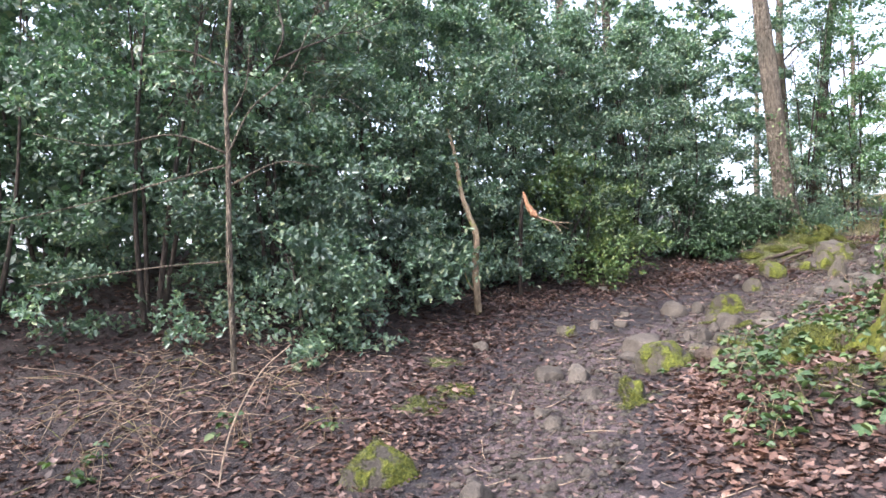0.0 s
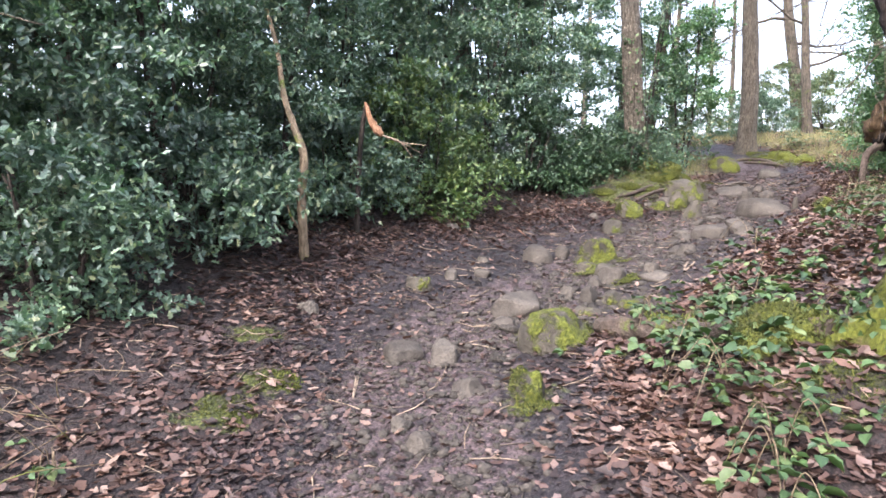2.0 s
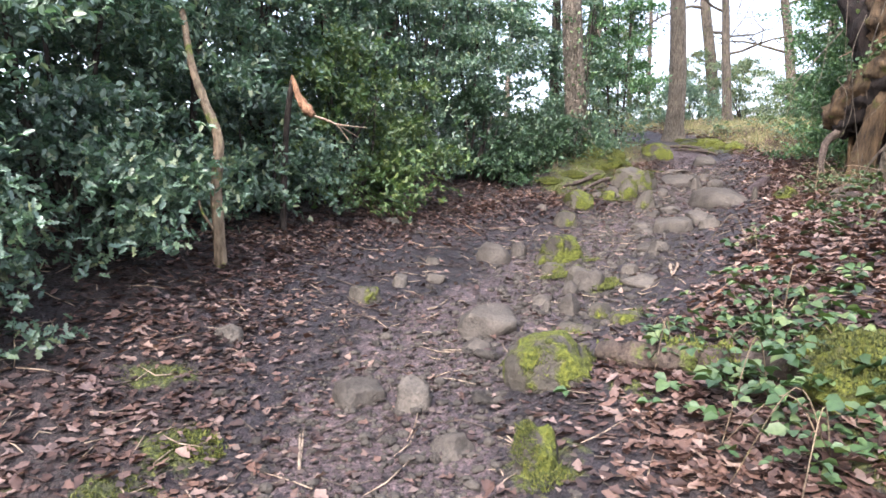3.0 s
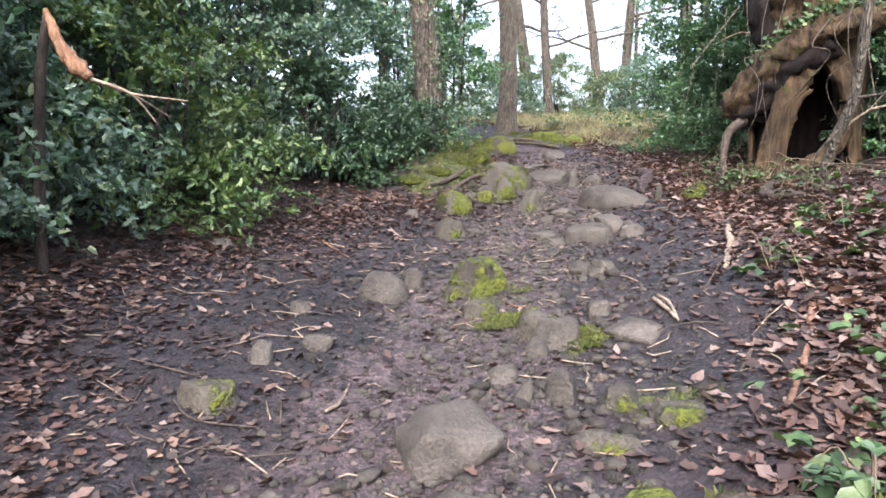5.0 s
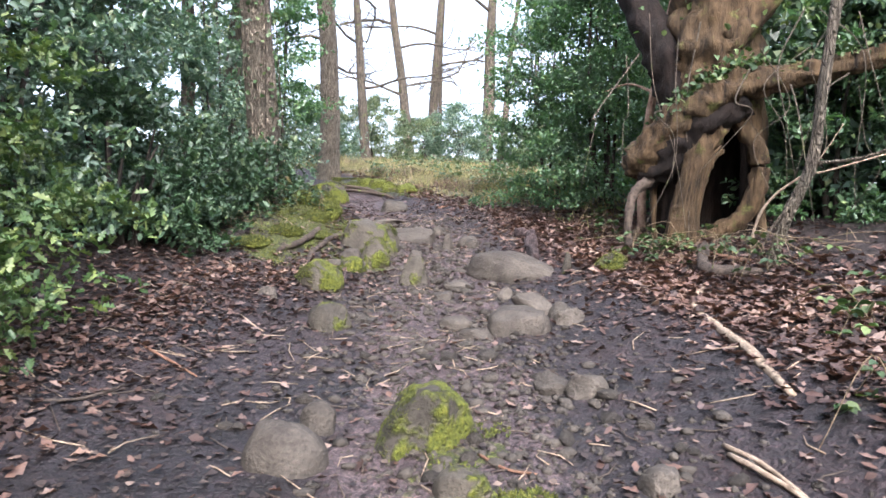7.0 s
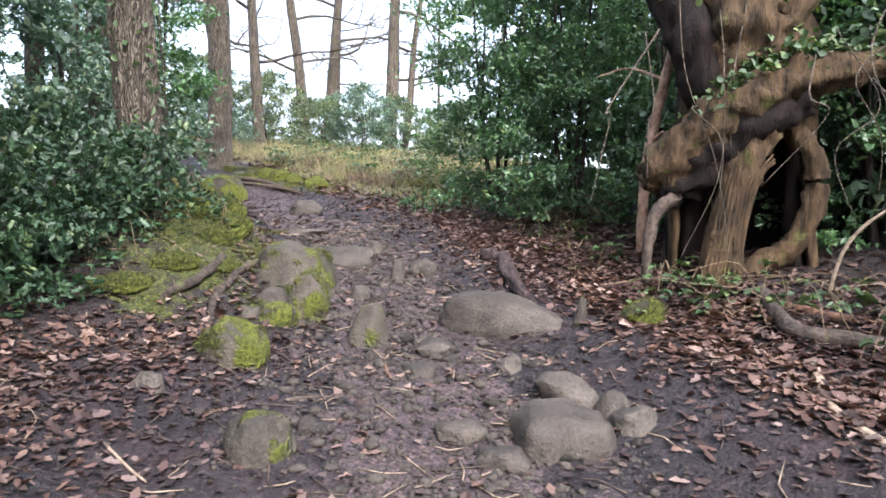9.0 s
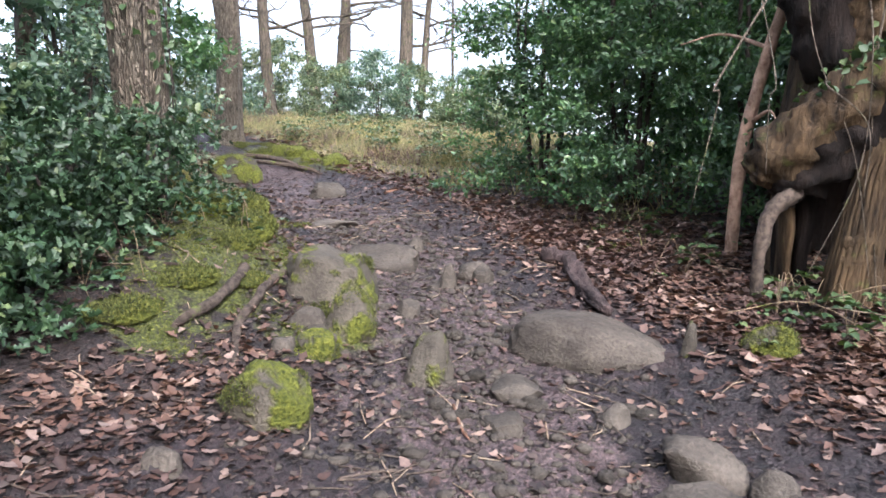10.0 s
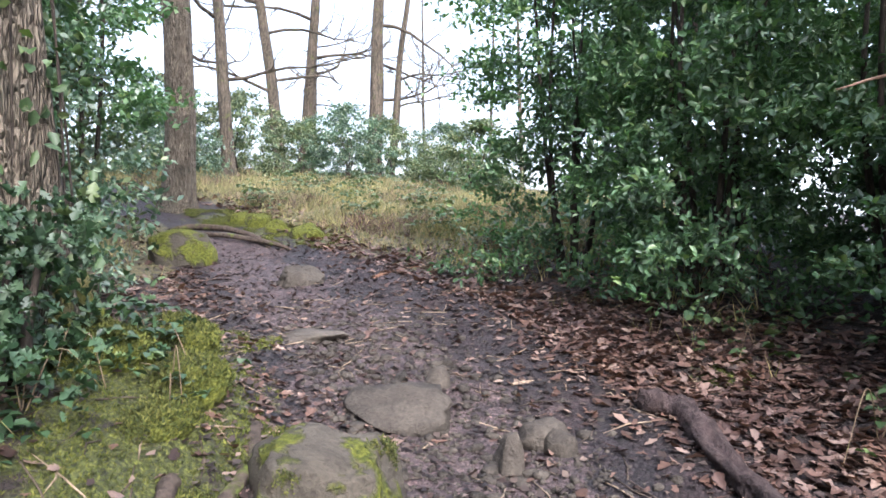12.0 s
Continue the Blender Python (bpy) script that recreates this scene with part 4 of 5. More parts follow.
def slim_trunk(name, label, category, points, r0, r1, material, stubs=(), seed=0):
    x, y = points[0][:2]
    z = ground_z(x, y)
    t = thing(name, x, y, z, label, category)
    line = smooth_line([(a - x, b - y, c if i else -0.1) for i, (a, b, c) in enumerate(points)], 8)
    part("stem", tube_mesh("stem", line, taper(r0, r1, len(line)), material, 14, 0.22, seed), t)
    for pts in stubs:
        l2 = smooth_line([(a - x, b - y, c) for a, b, c in pts])
        part("branch", tube_mesh("branch", l2, taper(r0 * 0.35, 0.004, len(l2)), material, 7, 0.15, seed), t)
    return t


# heights of these stems are above the ground at their foot
slim_trunk("birch", "slim reddish leaning stem with peeling bark", "tree", [(8.9, 9.55, 0), (8.78, 9.52, 0.7), (8.64, 9.4, 1.4), (8.5, 9.22, 2.1), (8.4, 9.0, 3.2), (8.3, 8.9, 4.6)], 0.05, 0.036, BARK_RED,
           [[(8.67, 9.45, 1.0), (8.45, 9.35, 1.05), (8.2, 9.3, 0.95)], [(8.6, 9.36, 1.5), (8.75, 9.7, 1.65), (8.8, 10.0, 1.6)], [(8.55, 9.28, 1.8), (8.3, 9.0, 1.95), (8.15, 8.8, 1.8)]], 3)
slim_trunk("sapling", "pale crooked sapling with knobbly bark", "tree", [(0.45, 8.72, 0), (0.42, 8.75, 0.55), (0.44, 8.75, 0.98), (0.36, 8.85, 1.25), (0.26, 9.0, 1.6), (0.2, 9.3, 2.1), (0.1, 9.7, 2.6)], 0.05, 0.02, BARK_PALE,
           [[(0.42, 8.72, 0.25), (0.3, 8.75, 0.45), (0.28, 8.8, 0.7)]], 4)
slim_trunk("holly_sapling", "thin grey stem with long bare side branches before the holly", "tree", [(-1.95, 6.35, 0), (-1.98, 6.3, 1.1), (-1.98, 6.28, 2.05), (-2.0, 6.28, 2.8), (-1.95, 6.4, 4.0)], 0.03, 0.016, BARK_FAR,
           [[(-1.98, 6.28, 2.1), (-1.75, 6.22, 2.5), (-1.38, 6.2, 2.85), (-1.1, 6.2, 3.5)], [(-1.98, 6.28, 2.1), (-2.45, 6.15, 2.26), (-3.0, 6.05, 2.15), (-3.6, 5.95, 2.25)], [(-1.98, 6.28, 2.0), (-2.45, 6.15, 1.85), (-3.1, 6.05, 1.65), (-3.9, 5.9, 1.45)], [(-1.98, 6.28, 2.4), (-1.8, 6.22, 2.7), (-1.75, 6.2, 3.1)], [(-1.98, 6.28, 2.9), (-2.35, 6.2, 3.05), (-2.7, 6.15, 3.0)], [(-1.98, 6.3, 1.8), (-1.5, 6.2, 2.0), (-1.1, 6.2, 1.95)], [(-1.98, 6.3, 1.1), (-2.6, 6.1, 1.05), (-3.6, 5.9, 0.9)]], 5)
slim_trunk("leaning_stem", "brown leaning stem with flaking bark beside the hollow tree", "tree", [(6.9, 7.95, 0), (6.82, 7.82, 0.38), (6.8, 7.66, 0.78), (6.78, 7.6, 1.35), (6.8, 7.5, 2.3)], 0.045, 0.038, BARK, [[(6.8, 7.7, 0.6), (6.7, 7.9, 0.3), (6.68, 8.0, 0.02)], [(6.8, 7.66, 0.78), (6.75, 7.3, 0.82), (6.7, 6.9, 1.0)]], 6)
slim_trunk("white_sapling", "thin pale forked sapling in the leaf litter", "tree", [(7.45, 8.2, 0), (7.48, 8.08, 0.36), (7.5, 7.82, 0.62), (7.5, 7.6, 0.68), (7.5, 7.2, 0.8)], 0.014, 0.006, STICK["stick_pale"], [[(7.5, 7.8, 0.62), (7.48, 7.65, 0.8), (7.45, 7.5, 1.05)]], 7)


def broken_branch():
    x, y = 1.22, 9.55
    z = ground_z(x, y) - 0.07
    t = thing("broken_branch", x, y, z, "snapped branch with raw orange wood on a thin stem", "branch")
    stem = smooth_line([(-0.1, 0.35, 0.0), (-0.1, 0.3, 0.7), (-0.08, 0.15, 1.35), (-0.05, 0.05, 1.62)])
    part("stem", tube_mesh("stem", stem, taper(0.035, 0.026, len(stem)), BARK_DARK, 8, 0.15, 1), t)
    wood = smooth_line([(-0.06, 0.06, 1.66), (-0.02, 0.0, 1.5), (0.03, -0.06, 1.38), (0.11, -0.1, 1.29)])
    part("split_end", tube_mesh("split_end", wood, np.interp(np.linspace(0, 1, len(wood)), [0, 0.3, 0.8, 1], [0.012, 0.03, 0.048, 0.03]), SPLIT, 10, 0.5, 2), t, "raw orange split wood")
    for e in [(0.55, -0.35, 1.18), (0.45, -0.15, 1.05), (0.6, 0.1, 1.12)]:
        l2 = smooth_line([(0.11, -0.1, 1.29), (0.3, -0.15, 1.22), e])
        part("twig", tube_mesh("twig", l2, taper(0.01, 0.004, len(l2)), STICK["stick_pale"], 5, 0.1, 3), t)


broken_branch()


def mossy_trunk():
    x, y = 3.2, 4.4
    z = ground_z(x, y)
    t = thing("mossy_tree", x, y, z, "thick leaning trunk covered in bright moss and ivy", "tree")
    line = smooth_line([(-0.05, 0, -0.3), (0, 0, 0.2), (0.1, 0.02, 0.9), (0.22, 0.05, 2.0), (0.4, 0.1, 4.0), (0.6, 0.1, 7)], 8)
    rad = taper(0.30, 0.2, len(line)) * (1 + 0.35 * np.exp(-(line[:, 2] + 0.2) / 0.35))
    part("trunk", tube_mesh("trunk", line, rad, BARK_MOSS, 28, 0.22, 9, 7), t)
    rng = np.random.default_rng(5)
    for a, ln in ((2.5, 0.55), (3.6, 0.5)):
        l2 = smooth_line([(math.cos(a) * 0.2, math.sin(a) * 0.2, 0.15), (math.cos(a) * 0.4, math.sin(a) * 0.4, 0.02), (math.cos(a) * ln, math.sin(a) * ln, float(height(x + math.cos(a) * ln, y + math.sin(a) * ln)) - z - 0.04)])
        part("root", tube_mesh("root", l2, taper(0.12, 0.04, len(l2)), BARK_MOSS, 12, 0.4, 3), t, "mossy root")
    n = 420
    a = rng.uniform(2.0, 5.5, n)
    hgt = rng.uniform(0.1, 1.6, n) ** 1.3
    r = 0.33 + 0.25 * np.exp(-hgt / 0.3)
    p = np.stack([np.cos(a) * r + 0.1 * hgt, np.sin(a) * r, hgt], 1)
    v, q = leaf_arrays(p, rng.normal(0, 1, (n, 3)), np.stack([np.cos(a), np.sin(a), np.full(n, 0.5)], 1), rng.uniform(0.03, 0.06, n), rng.uniform(0.025, 0.05, n), rng)
    part("ivy", mesh_of("ivy", v, [q], BRAMBLE), t, "small ivy leaves")


mossy_trunk()


def fuzz(points, seed, length=0.02, per=3):
    """Moss pile standing on the given points, as leaf arrays."""
    rng = np.random.default_rng(seed)
    p = np.repeat(np.asarray(points, float), per, 0) + rng.normal(0, 0.008, (len(points) * per, 3))
    d = rng.normal(0, 0.7, p.shape) + np.array([0, 0, 1.0])
    ln = length * rng.uniform(0.5, 1.4, len(p))
    return blade_arrays(p, d, rng.normal(0, 1, p.shape), ln, ln * 0.45)


def mossy_log():
    pts = [(2.35, 6.32), (2.5, 6.0), (2.6, 5.7), (2.68, 5.3), (2.8, 4.75)]
    x, y = pts[0]
    z = ground_z(x, y)
    t = thing("mossy_log", x, y, z, "half-buried log thickly grown with moss beside the path", "log")
    line = smooth_line([(a - x, b - y, ground_z(a, b) - z + 0.05) for a, b in pts], 8)
    me = tube_mesh("wood", line, np.interp(np.linspace(0, 1, len(line)), [0, 0.15, 0.7, 1], [0.05, 0.075, 0.085, 0.06]), STICK["root"], 16, 0.45, 12)
    part("wood", me, t)
    rng = np.random.default_rng(90)
    c = np.array([v.co[:] for v in me.vertices])
    c = c[np.array([noise.noise((a * 4, b * 4, e * 4)) for a, b, e in c]) > 0.02]
    c = c[rng.integers(0, len(c), 900)] + rng.normal(0, 0.02, (900, 3))
    v, q = fuzz(c, 91, 0.028)
    tagged(part("moss", mesh_of("moss", v, [q], MOSS_TUFT), t, "shaggy yellow-green moss"), kind="stuff")


mossy_log()

# ---- stones ----


def stone(x, y, w, d, h, yaw, moss, kind):
    """A gritstone set into the path: w across, d deep, h proud of the ground."""
    seed = len(bpy.data.objects)
    rng = np.random.default_rng(seed)
    bm = bmesh.new()
    bmesh.ops.create_icosphere(bm, subdivisions=5 if w > 0.45 else 4 if w > 0.17 else 3, radius=1)
    me = bpy.data.meshes.new("stone")
    bm.to_mesh(me)
    bm.free()
    c = np.array([v.co[:] for v in me.vertices])
    boxy = {"slab": 0.45, "flat": 0.5, "slabm": 0.5, "block": 0.4, "big": 0.8, "pale": 0.75, "tall": 0.8, "dome": 1.0}.get(kind, 0.85)
    c = np.sign(c) * np.abs(c) ** boxy
    if kind == "dome":
        c[:, :2] *= 1 - 0.35 * np.maximum(0, c[:, 2:3])
    elif kind == "big":
        c[:, 2] *= 0.72 + 0.28 * np.cos(1.3 * (c[:, 0] + 0.25))
        c[:, 1] *= 1 - 0.25 * np.abs(c[:, 0])
    elif kind == "tall":
        c[:, :2] *= 1 - 0.3 * np.maximum(0, c[:, 2:3])
    for _ in range(0 if kind == "dome" else 3 if kind == "big" else 7):
        n_ = unit(rng.normal(0, 1, 3) + np.array([0, 0, 0.35]))
        over = c @ n_ - rng.uniform(0.68, 0.98) - (0.12 if kind == "big" else 0)
        c = c - np.maximum(over, 0)[:, None] * n_ * 0.95
    worn = 0.5 if kind == "big" else 1.0
    c = c * np.array([1 + 0.13 * worn * noise.noise((a * 1.6 + seed, b * 1.6, e * 1.6)) + 0.05 * noise.noise((a * 4.5 + seed, b * 4.5, e * 4.5)) + 0.018 * noise.noise((a * 13 + seed, b * 13, e * 13)) for a, b, e in c])[:, None]
    c[:, :2] -= (c[:, :2].max(0) + c[:, :2].min(0)) / 2
    tall = max(h, 0.035) + 0.03
    c = c / np.array([np.ptp(c[:, 0]), np.ptp(c[:, 1]), c[:, 2].max()]) * np.array([w * 1.05, d * 1.05, tall])
    c[:, 2] = np.where(c[:, 2] < 0, np.maximum(c[:, 2], -0.14), c[:, 2])
    me.vertices.foreach_set("co", c.astype(np.float32).ravel())
    me.polygons.foreach_set("use_smooth", np.ones(len(me.polygons), bool))
    me.update()
    me.materials.append(STONE["full" if moss > 0.8 else "half" if moss > 0.4 else "some" if moss > 0.12 else "pale" if kind in ("pale", "slab") else "bare"])
    ob = new("stone", me)
    ob.location = (x, y, ground_z(x, y) - 0.035)
    ob.rotation_euler = (rng.normal(0, 0.06), rng.normal(0, 0.06), radians(yaw) + rng.normal(0, 0.1))
    look_words = "moss-covered" if moss > 0.8 else "half mossy" if moss > 0.4 else "slightly mossy" if moss > 0.12 else "bare pale" if kind in ("pale", "slab", "block") else "bare brown"
    shape = {"slab": "flat slab", "flat": "flat worn slab", "slabm": "broad slab", "block": "squarish block", "big": "long whale-backed boulder", "tall": "upright stone"}.get(kind, "rounded stone")
    if moss > 0.3:
        nz = np.array([v.normal.z for v in me.vertices])
        pick = np.array([noise.noise((a * 6 + seed, b * 6, e * 6)) for a, b, e in c]) > 0.85 - moss * 1.2
        c = c[pick & (nz > 0.0)]
        if len(c) > 10:
            c = c[rng.integers(0, len(c), 900)] + rng.normal(0, 0.006, (900, 3))
            v, q = fuzz(c, seed, 0.014, 2)
            tagged(part("moss", mesh_of("moss", v, [q], MOSS_TUFT), ob, "cushions of yellow-green moss"), kind="stuff")
    tagged(ob, f"{look_words} gritstone, {shape} set in the muddy path", "stone", "stones in the path")


stone(-0.46, 4.75, 0.56, 0.42, 0.25, 9, 0.78, "dome")
stone(0.18, 4.25, 0.21, 0.19, 0.10, -3, 0, "dark")
stone(2.12, 7.33, 0.40, 0.34, 0.14, -24, 0, "block")
stone(1.88, 6.97, 0.20, 0.16, 0.04, -23, 0, "dark")
stone(2.05, 6.32, 0.54, 0.42, 0.22, -28, 0.5, "half")
stone(1.26, 6.45, 0.19, 0.17, 0.14, -18, 0, "pale")
stone(1.02, 6.67, 0.28, 0.22, 0.10, -13, 0, "dark")
stone(1.55, 5.63, 0.19, 0.2, 0.17, -26, 0.6, "half")
stone(1.28, 5.94, 0.20, 0.16, 0.06, -20, 0, "dark")
stone(0.85, 5.43, 0.14, 0.11, 0.06, -16, 0, "dark")
stone(0.78, 5.61, 0.10, 0.08, 0.03, -14, 0, "pale")
stone(3.16, 9.32, 0.36, 0.27, 0.17, -55, 0, "big")
stone(3.27, 7.77, 0.28, 0.22, 0.12, -32, 0, "dark")
stone(5.54, 11.38, 0.40, 0.32, 0.22, -50, 0.42, "half")
stone(0.40, 7.55, 0.18, 0.14, 0.09, -3, 0, "pale")
stone(1.48, 8.20, 0.25, 0.20, 0.08, -21, 0.2, "dark")
stone(1.91, 8.63, 0.13, 0.11, 0.07, -26, 0, "pale")
stone(3.74, 8.99, 0.46, 0.40, 0.25, -46, 0.75, "half")
stone(3.31, 7.92, 0.31, 0.24, 0.14, -58, 0.25, "half")
stone(2.80, 7.34, 0.16, 0.14, 0.12, -60, 0, "block")
stone(3.58, 7.49, 0.34, 0.34, 0.05, -61, 0, "flat")
stone(2.88, 7.06, 0.18, 0.15, 0.06, -62, 0.3, "half")
stone(3.55, 9.50, 0.17, 0.14, 0.10, -39, 0, "dark")
stone(3.07, 7.74, 0.12, 0.10, 0.06, -53, 0, "dark")
stone(2.65, 7.43, 0.08, 0.07, 0.07, -52, 0, "pale")
stone(2.77, 7.69, 0.15, 0.12, 0.04, -50, 0, "dark")
stone(3.43, 8.59, 0.23, 0.19, 0.07, -46, 0.2, "half")
stone(4.58, 8.50, 0.22, 0.18, 0.07, -56, 0, "dark")
stone(4.61, 8.72, 0.21, 0.16, 0.07, -54, 0, "dark")
stone(5.61, 9.47, 0.43, 0.43, 0.11, -54, 0, "flat")
stone(5.84, 9.14, 0.23, 0.23, 0.08, -58, 0, "flat")
stone(2.57, 6.89, 0.29, 0.14, 0.03, -62, 0.2, "half")
stone(2.90, 6.79, 0.22, 0.18, 0.04, -67, 0.3, "half")
stone(2.46, 9.24, 0.13, 0.11, 0.05, -29, 0, "dark")
stone(2.26, 8.64, 0.17, 0.17, 0.03, -31, 0, "flat")
stone(2.51, 10.68, 0.25, 0.20, 0.06, -23, 0, "dark")
stone(4.86, 10.62, 0.34, 0.27, 0.17, -50, 0.16, "pale")
stone(3.75, 7.88, 0.16, 0.16, 0.06, -68, 0, "flat")
stone(7.05, 10.24, 0.93, 0.50, 0.20, -80, 0.05, "big")
stone(6.38, 10.96, 0.26, 0.26, 0.23, -66, 0.2, "tall")
stone(6.92, 11.95, 0.60, 0.56, 0.31, -56, 0.32, "slabm")
stone(6.51, 11.56, 0.30, 0.26, 0.25, -57, 0.6, "mossy")
stone(6.41, 11.79, 0.23, 0.19, 0.11, -54, 0, "dark")
stone(5.51, 9.93, 0.26, 0.21, 0.04, -73, 0.1, "dark")
stone(6.06, 9.53, 0.33, 0.27, 0.12, -80, 0.1, "block")
stone(5.96, 9.27, 0.17, 0.14, 0.10, -87, 0, "pale")
stone(7.15, 9.28, 0.28, 0.22, 0.14, -88, 0.7, "mossy")
stone(8.02, 12.18, 0.56, 0.50, 0.13, -60, 0, "flat")
stone(6.43, 10.48, 0.26, 0.26, 0.03, -70, 0, "flat")
stone(6.06, 10.43, 0.20, 0.20, 0.05, -68, 0, "flat")
stone(6.33, 9.95, 0.14, 0.11, 0.07, -77, 0, "pale")
stone(7.77, 11.49, 0.15, 0.15, 0.11, -65, 0, "tall")
stone(7.08, 11.46, 0.16, 0.13, 0.08, -61, 0, "dark")
stone(8.03, 11.37, 0.26, 0.21, 0.09, -67, 0, "dark")
stone(6.05, 11.68, 0.14, 0.11, 0.07, -52, 0, "pale")
stone(6.18, 11.56, 0.22, 0.17, 0.09, -54, 0.6, "mossy")
stone(11.0, 16.35, 0.74, 0.6, 0.38, -48, 0.5, "half")
stone(10.85, 14.65, 0.48, 0.4, 0.15, -57, 0, "pale")
stone(8.51, 12.14, 0.16, 0.16, 0.08, -68, 0, "tall")
stone(7.69, 11.44, 0.12, 0.12, 0.17, -75, 0, "tall")
stone(13.14, 16.51, 0.39, 0.31, 0.18, -55, 0.95, "mossy")
stone(12.98, 15.87, 0.54, 0.44, 0.20, -58, 0.95, "mossy")
stone(9.02, 13.35, 0.50, 0.50, 0.04, -58, 0, "flat")
stone(7.97, 11.27, 0.17, 0.14, 0.08, -79, 0, "dark")
stone(5.60, 9.31, 0.24, 0.19, 0.11, -79, 0.1, "dark")
stone(5.35, 9.64, 0.26, 0.24, 0.03, -72, 0, "flat")
stone(4.95, 11.42, 0.16, 0.13, 0.06, -43, 0, "dark")
stone(6.88, 10.53, 0.09, 0.08, 0.05, -82, 0, "pale")
stone(6.38, 11.67, 0.21, 0.21, 0.03, -58, 0, "flat")
stone(7.06, 9.70, 0.08, 0.08, 0.18, -97, 0.4, "tall")
stone(13.3, 17.35, 0.36, 0.3, 0.16, -55, 0.95, "mossy")
stone(13.25, 16.95, 0.4, 0.3, 0.16, -53, 0.95, "mossy")


def hummock(x, y, w, d, h, seed):
    """A mossy hump of earth on the bank."""
    bm = bmesh.new()
    bmesh.ops.create_icosphere(bm, subdivisions=5, radius=1)
    me = bpy.data.meshes.new("moss_hummock")
    bm.to_mesh(me)
    bm.free()
    c = np.array([v.co[:] for v in me.vertices])
    c = c * np.array([1 + 0.22 * noise.noise((a * 1.4 + seed, b * 1.4, e)) + 0.10 * noise.noise((a * 4 + seed, b * 4, e * 4)) + 0.05 * noise.noise((a * 10, b * 10 + seed, e * 10)) for a, b, e in c])[:, None]
    c = c * np.array([w / 2, d / 2, h])
    me.vertices.foreach_set("co", c.astype(np.float32).ravel())
    me.polygons.foreach_set("use_smooth", np.ones(len(me.polygons), bool))
    me.update()
    me.materials.append(STONE["full"])
    ob = new("moss_hummock", me)
    ob.location = (x, y, ground_z(x, y) - 0.02)
    rng = np.random.default_rng(seed)
    up = c[c[:, 2] > 0.1 * h]
    count = int(5200 * w)
    v, q = fuzz(up[rng.integers(0, len(up), count)] + rng.normal(0, 0.008, (count, 3)), seed, 0.02, 3)
    tagged(part("moss", mesh_of("moss", v, [q], MOSS_TUFT), ob, "deep yellow-green moss pile"), kind="stuff")
    tagged(ob, "moss-grown hump of earth on the path's bank", "moss", "mossy humps")


for i, (hx, hy, hw, hd, hh) in enumerate([(7.05, 12.75, 0.42, 0.3, 0.13), (7.32, 13.02, 0.36, 0.3, 0.16), (6.72, 12.62, 0.34, 0.26, 0.09), (6.1, 12.42, 0.4, 0.28, 0.06), (5.62, 12.38, 0.42, 0.26, 0.06), (7.75, 13.4, 0.4, 0.34, 0.12), (2.72, 4.95, 0.5, 0.42, 0.2), (2.95, 5.25, 0.4, 0.3, 0.14), (6.45, 12.25, 0.26, 0.2, 0.05), (6.9, 13.05, 0.4, 0.34, 0.16)]):
    hummock(hx, hy, hw, hd, hh, 700 + i)


# ---- sticks, roots and logs ----


def stick(kind, r, *points):
    seed = len(bpy.data.objects)
    rng = np.random.default_rng(seed)
    r = r * {"root": 1.6, "log": 1.7}.get(kind, 1.0)
    sunk = 1.1 if kind == "root" else 0.6
    line = smooth_line([(x, y, ground_z(x, y) - 0.03 + r * (0.4 + sunk)) for x, y in points])
    if kind == "root":
        dip = np.linspace(-1, 1, len(line)) ** 6
        line[:, 2] -= dip * (2.2 * r + 0.02)
    line = line + np.cumsum(rng.normal(0, r * 0.12, line.shape), 0) * np.array([1, 1, 0])
    rad = np.interp(np.linspace(0, 1, len(line)), [0, 0.1, 0.8, 1], [r * 0.8, r, r * 0.85, r * 0.5])
    me = tube_mesh(kind, line - line[0], rad, STICK[kind], 16 if kind == "log" else 10 if r > 0.015 else 6, 0.6 if kind == "log" else 0.25, seed, 5 if kind == "log" else 0)
    name = {"log": "log", "root": "tree_root"}.get(kind, "stick")
    ob = new(name, me)
    ob.location = line[0]
    words = {"log": "dark damp rotting log lying on leaf litter", "root": "exposed brown tree root crossing the path", "stick_pale": "pale barkless stick lying on the ground", "stick_red": "reddish brown fallen branch on the ground", "stick_dark": "dark wet stick lying on the mud"}[kind]
    tagged(ob, words, {"log": "log", "root": "root"}.get(kind, "stick"), "fallen sticks" if name == "stick" else "")


stick("log", 0.043, (8.44, 10.96), (8.32, 10.74), (7.80, 10.54), (7.49, 10.31))
stick("root", 0.019, (7.48, 12.71), (6.97, 12.33), (6.61, 12.18), (6.27, 12.08), (5.98, 11.97), (5.61, 11.68))
stick("root", 0.022, (6.58, 12.41), (6.39, 12.28), (6.03, 12.19), (5.72, 12.19))
stick("stick_pale", 0.008, (5.72, 12.57), (5.85, 12.46), (5.96, 12.36))
stick("stick_dark", 0.008, (6.18, 12.19), (6.33, 12.08))
stick("stick_pale", 0.034, (6.50, 8.33), (5.94, 8.26), (5.20, 7.85), (4.53, 7.52))
stick("stick_red", 0.023, (4.51, 6.95), (3.97, 6.73), (3.51, 6.56), (3.01, 6.42))
stick("stick_dark", 0.055, (7.61, 8.57), (6.93, 8.43), (6.76, 8.22), (6.68, 7.97))
stick("stick_red", 0.034, (7.35, 8.46), (7.12, 8.16), (6.94, 7.93))
stick("stick_pale", 0.022, (6.33, 8.26), (6.10, 8.14), (5.82, 8.10))
stick("stick_pale", 0.012, (4.13, 7.72), (3.96, 7.53), (3.74, 7.33))
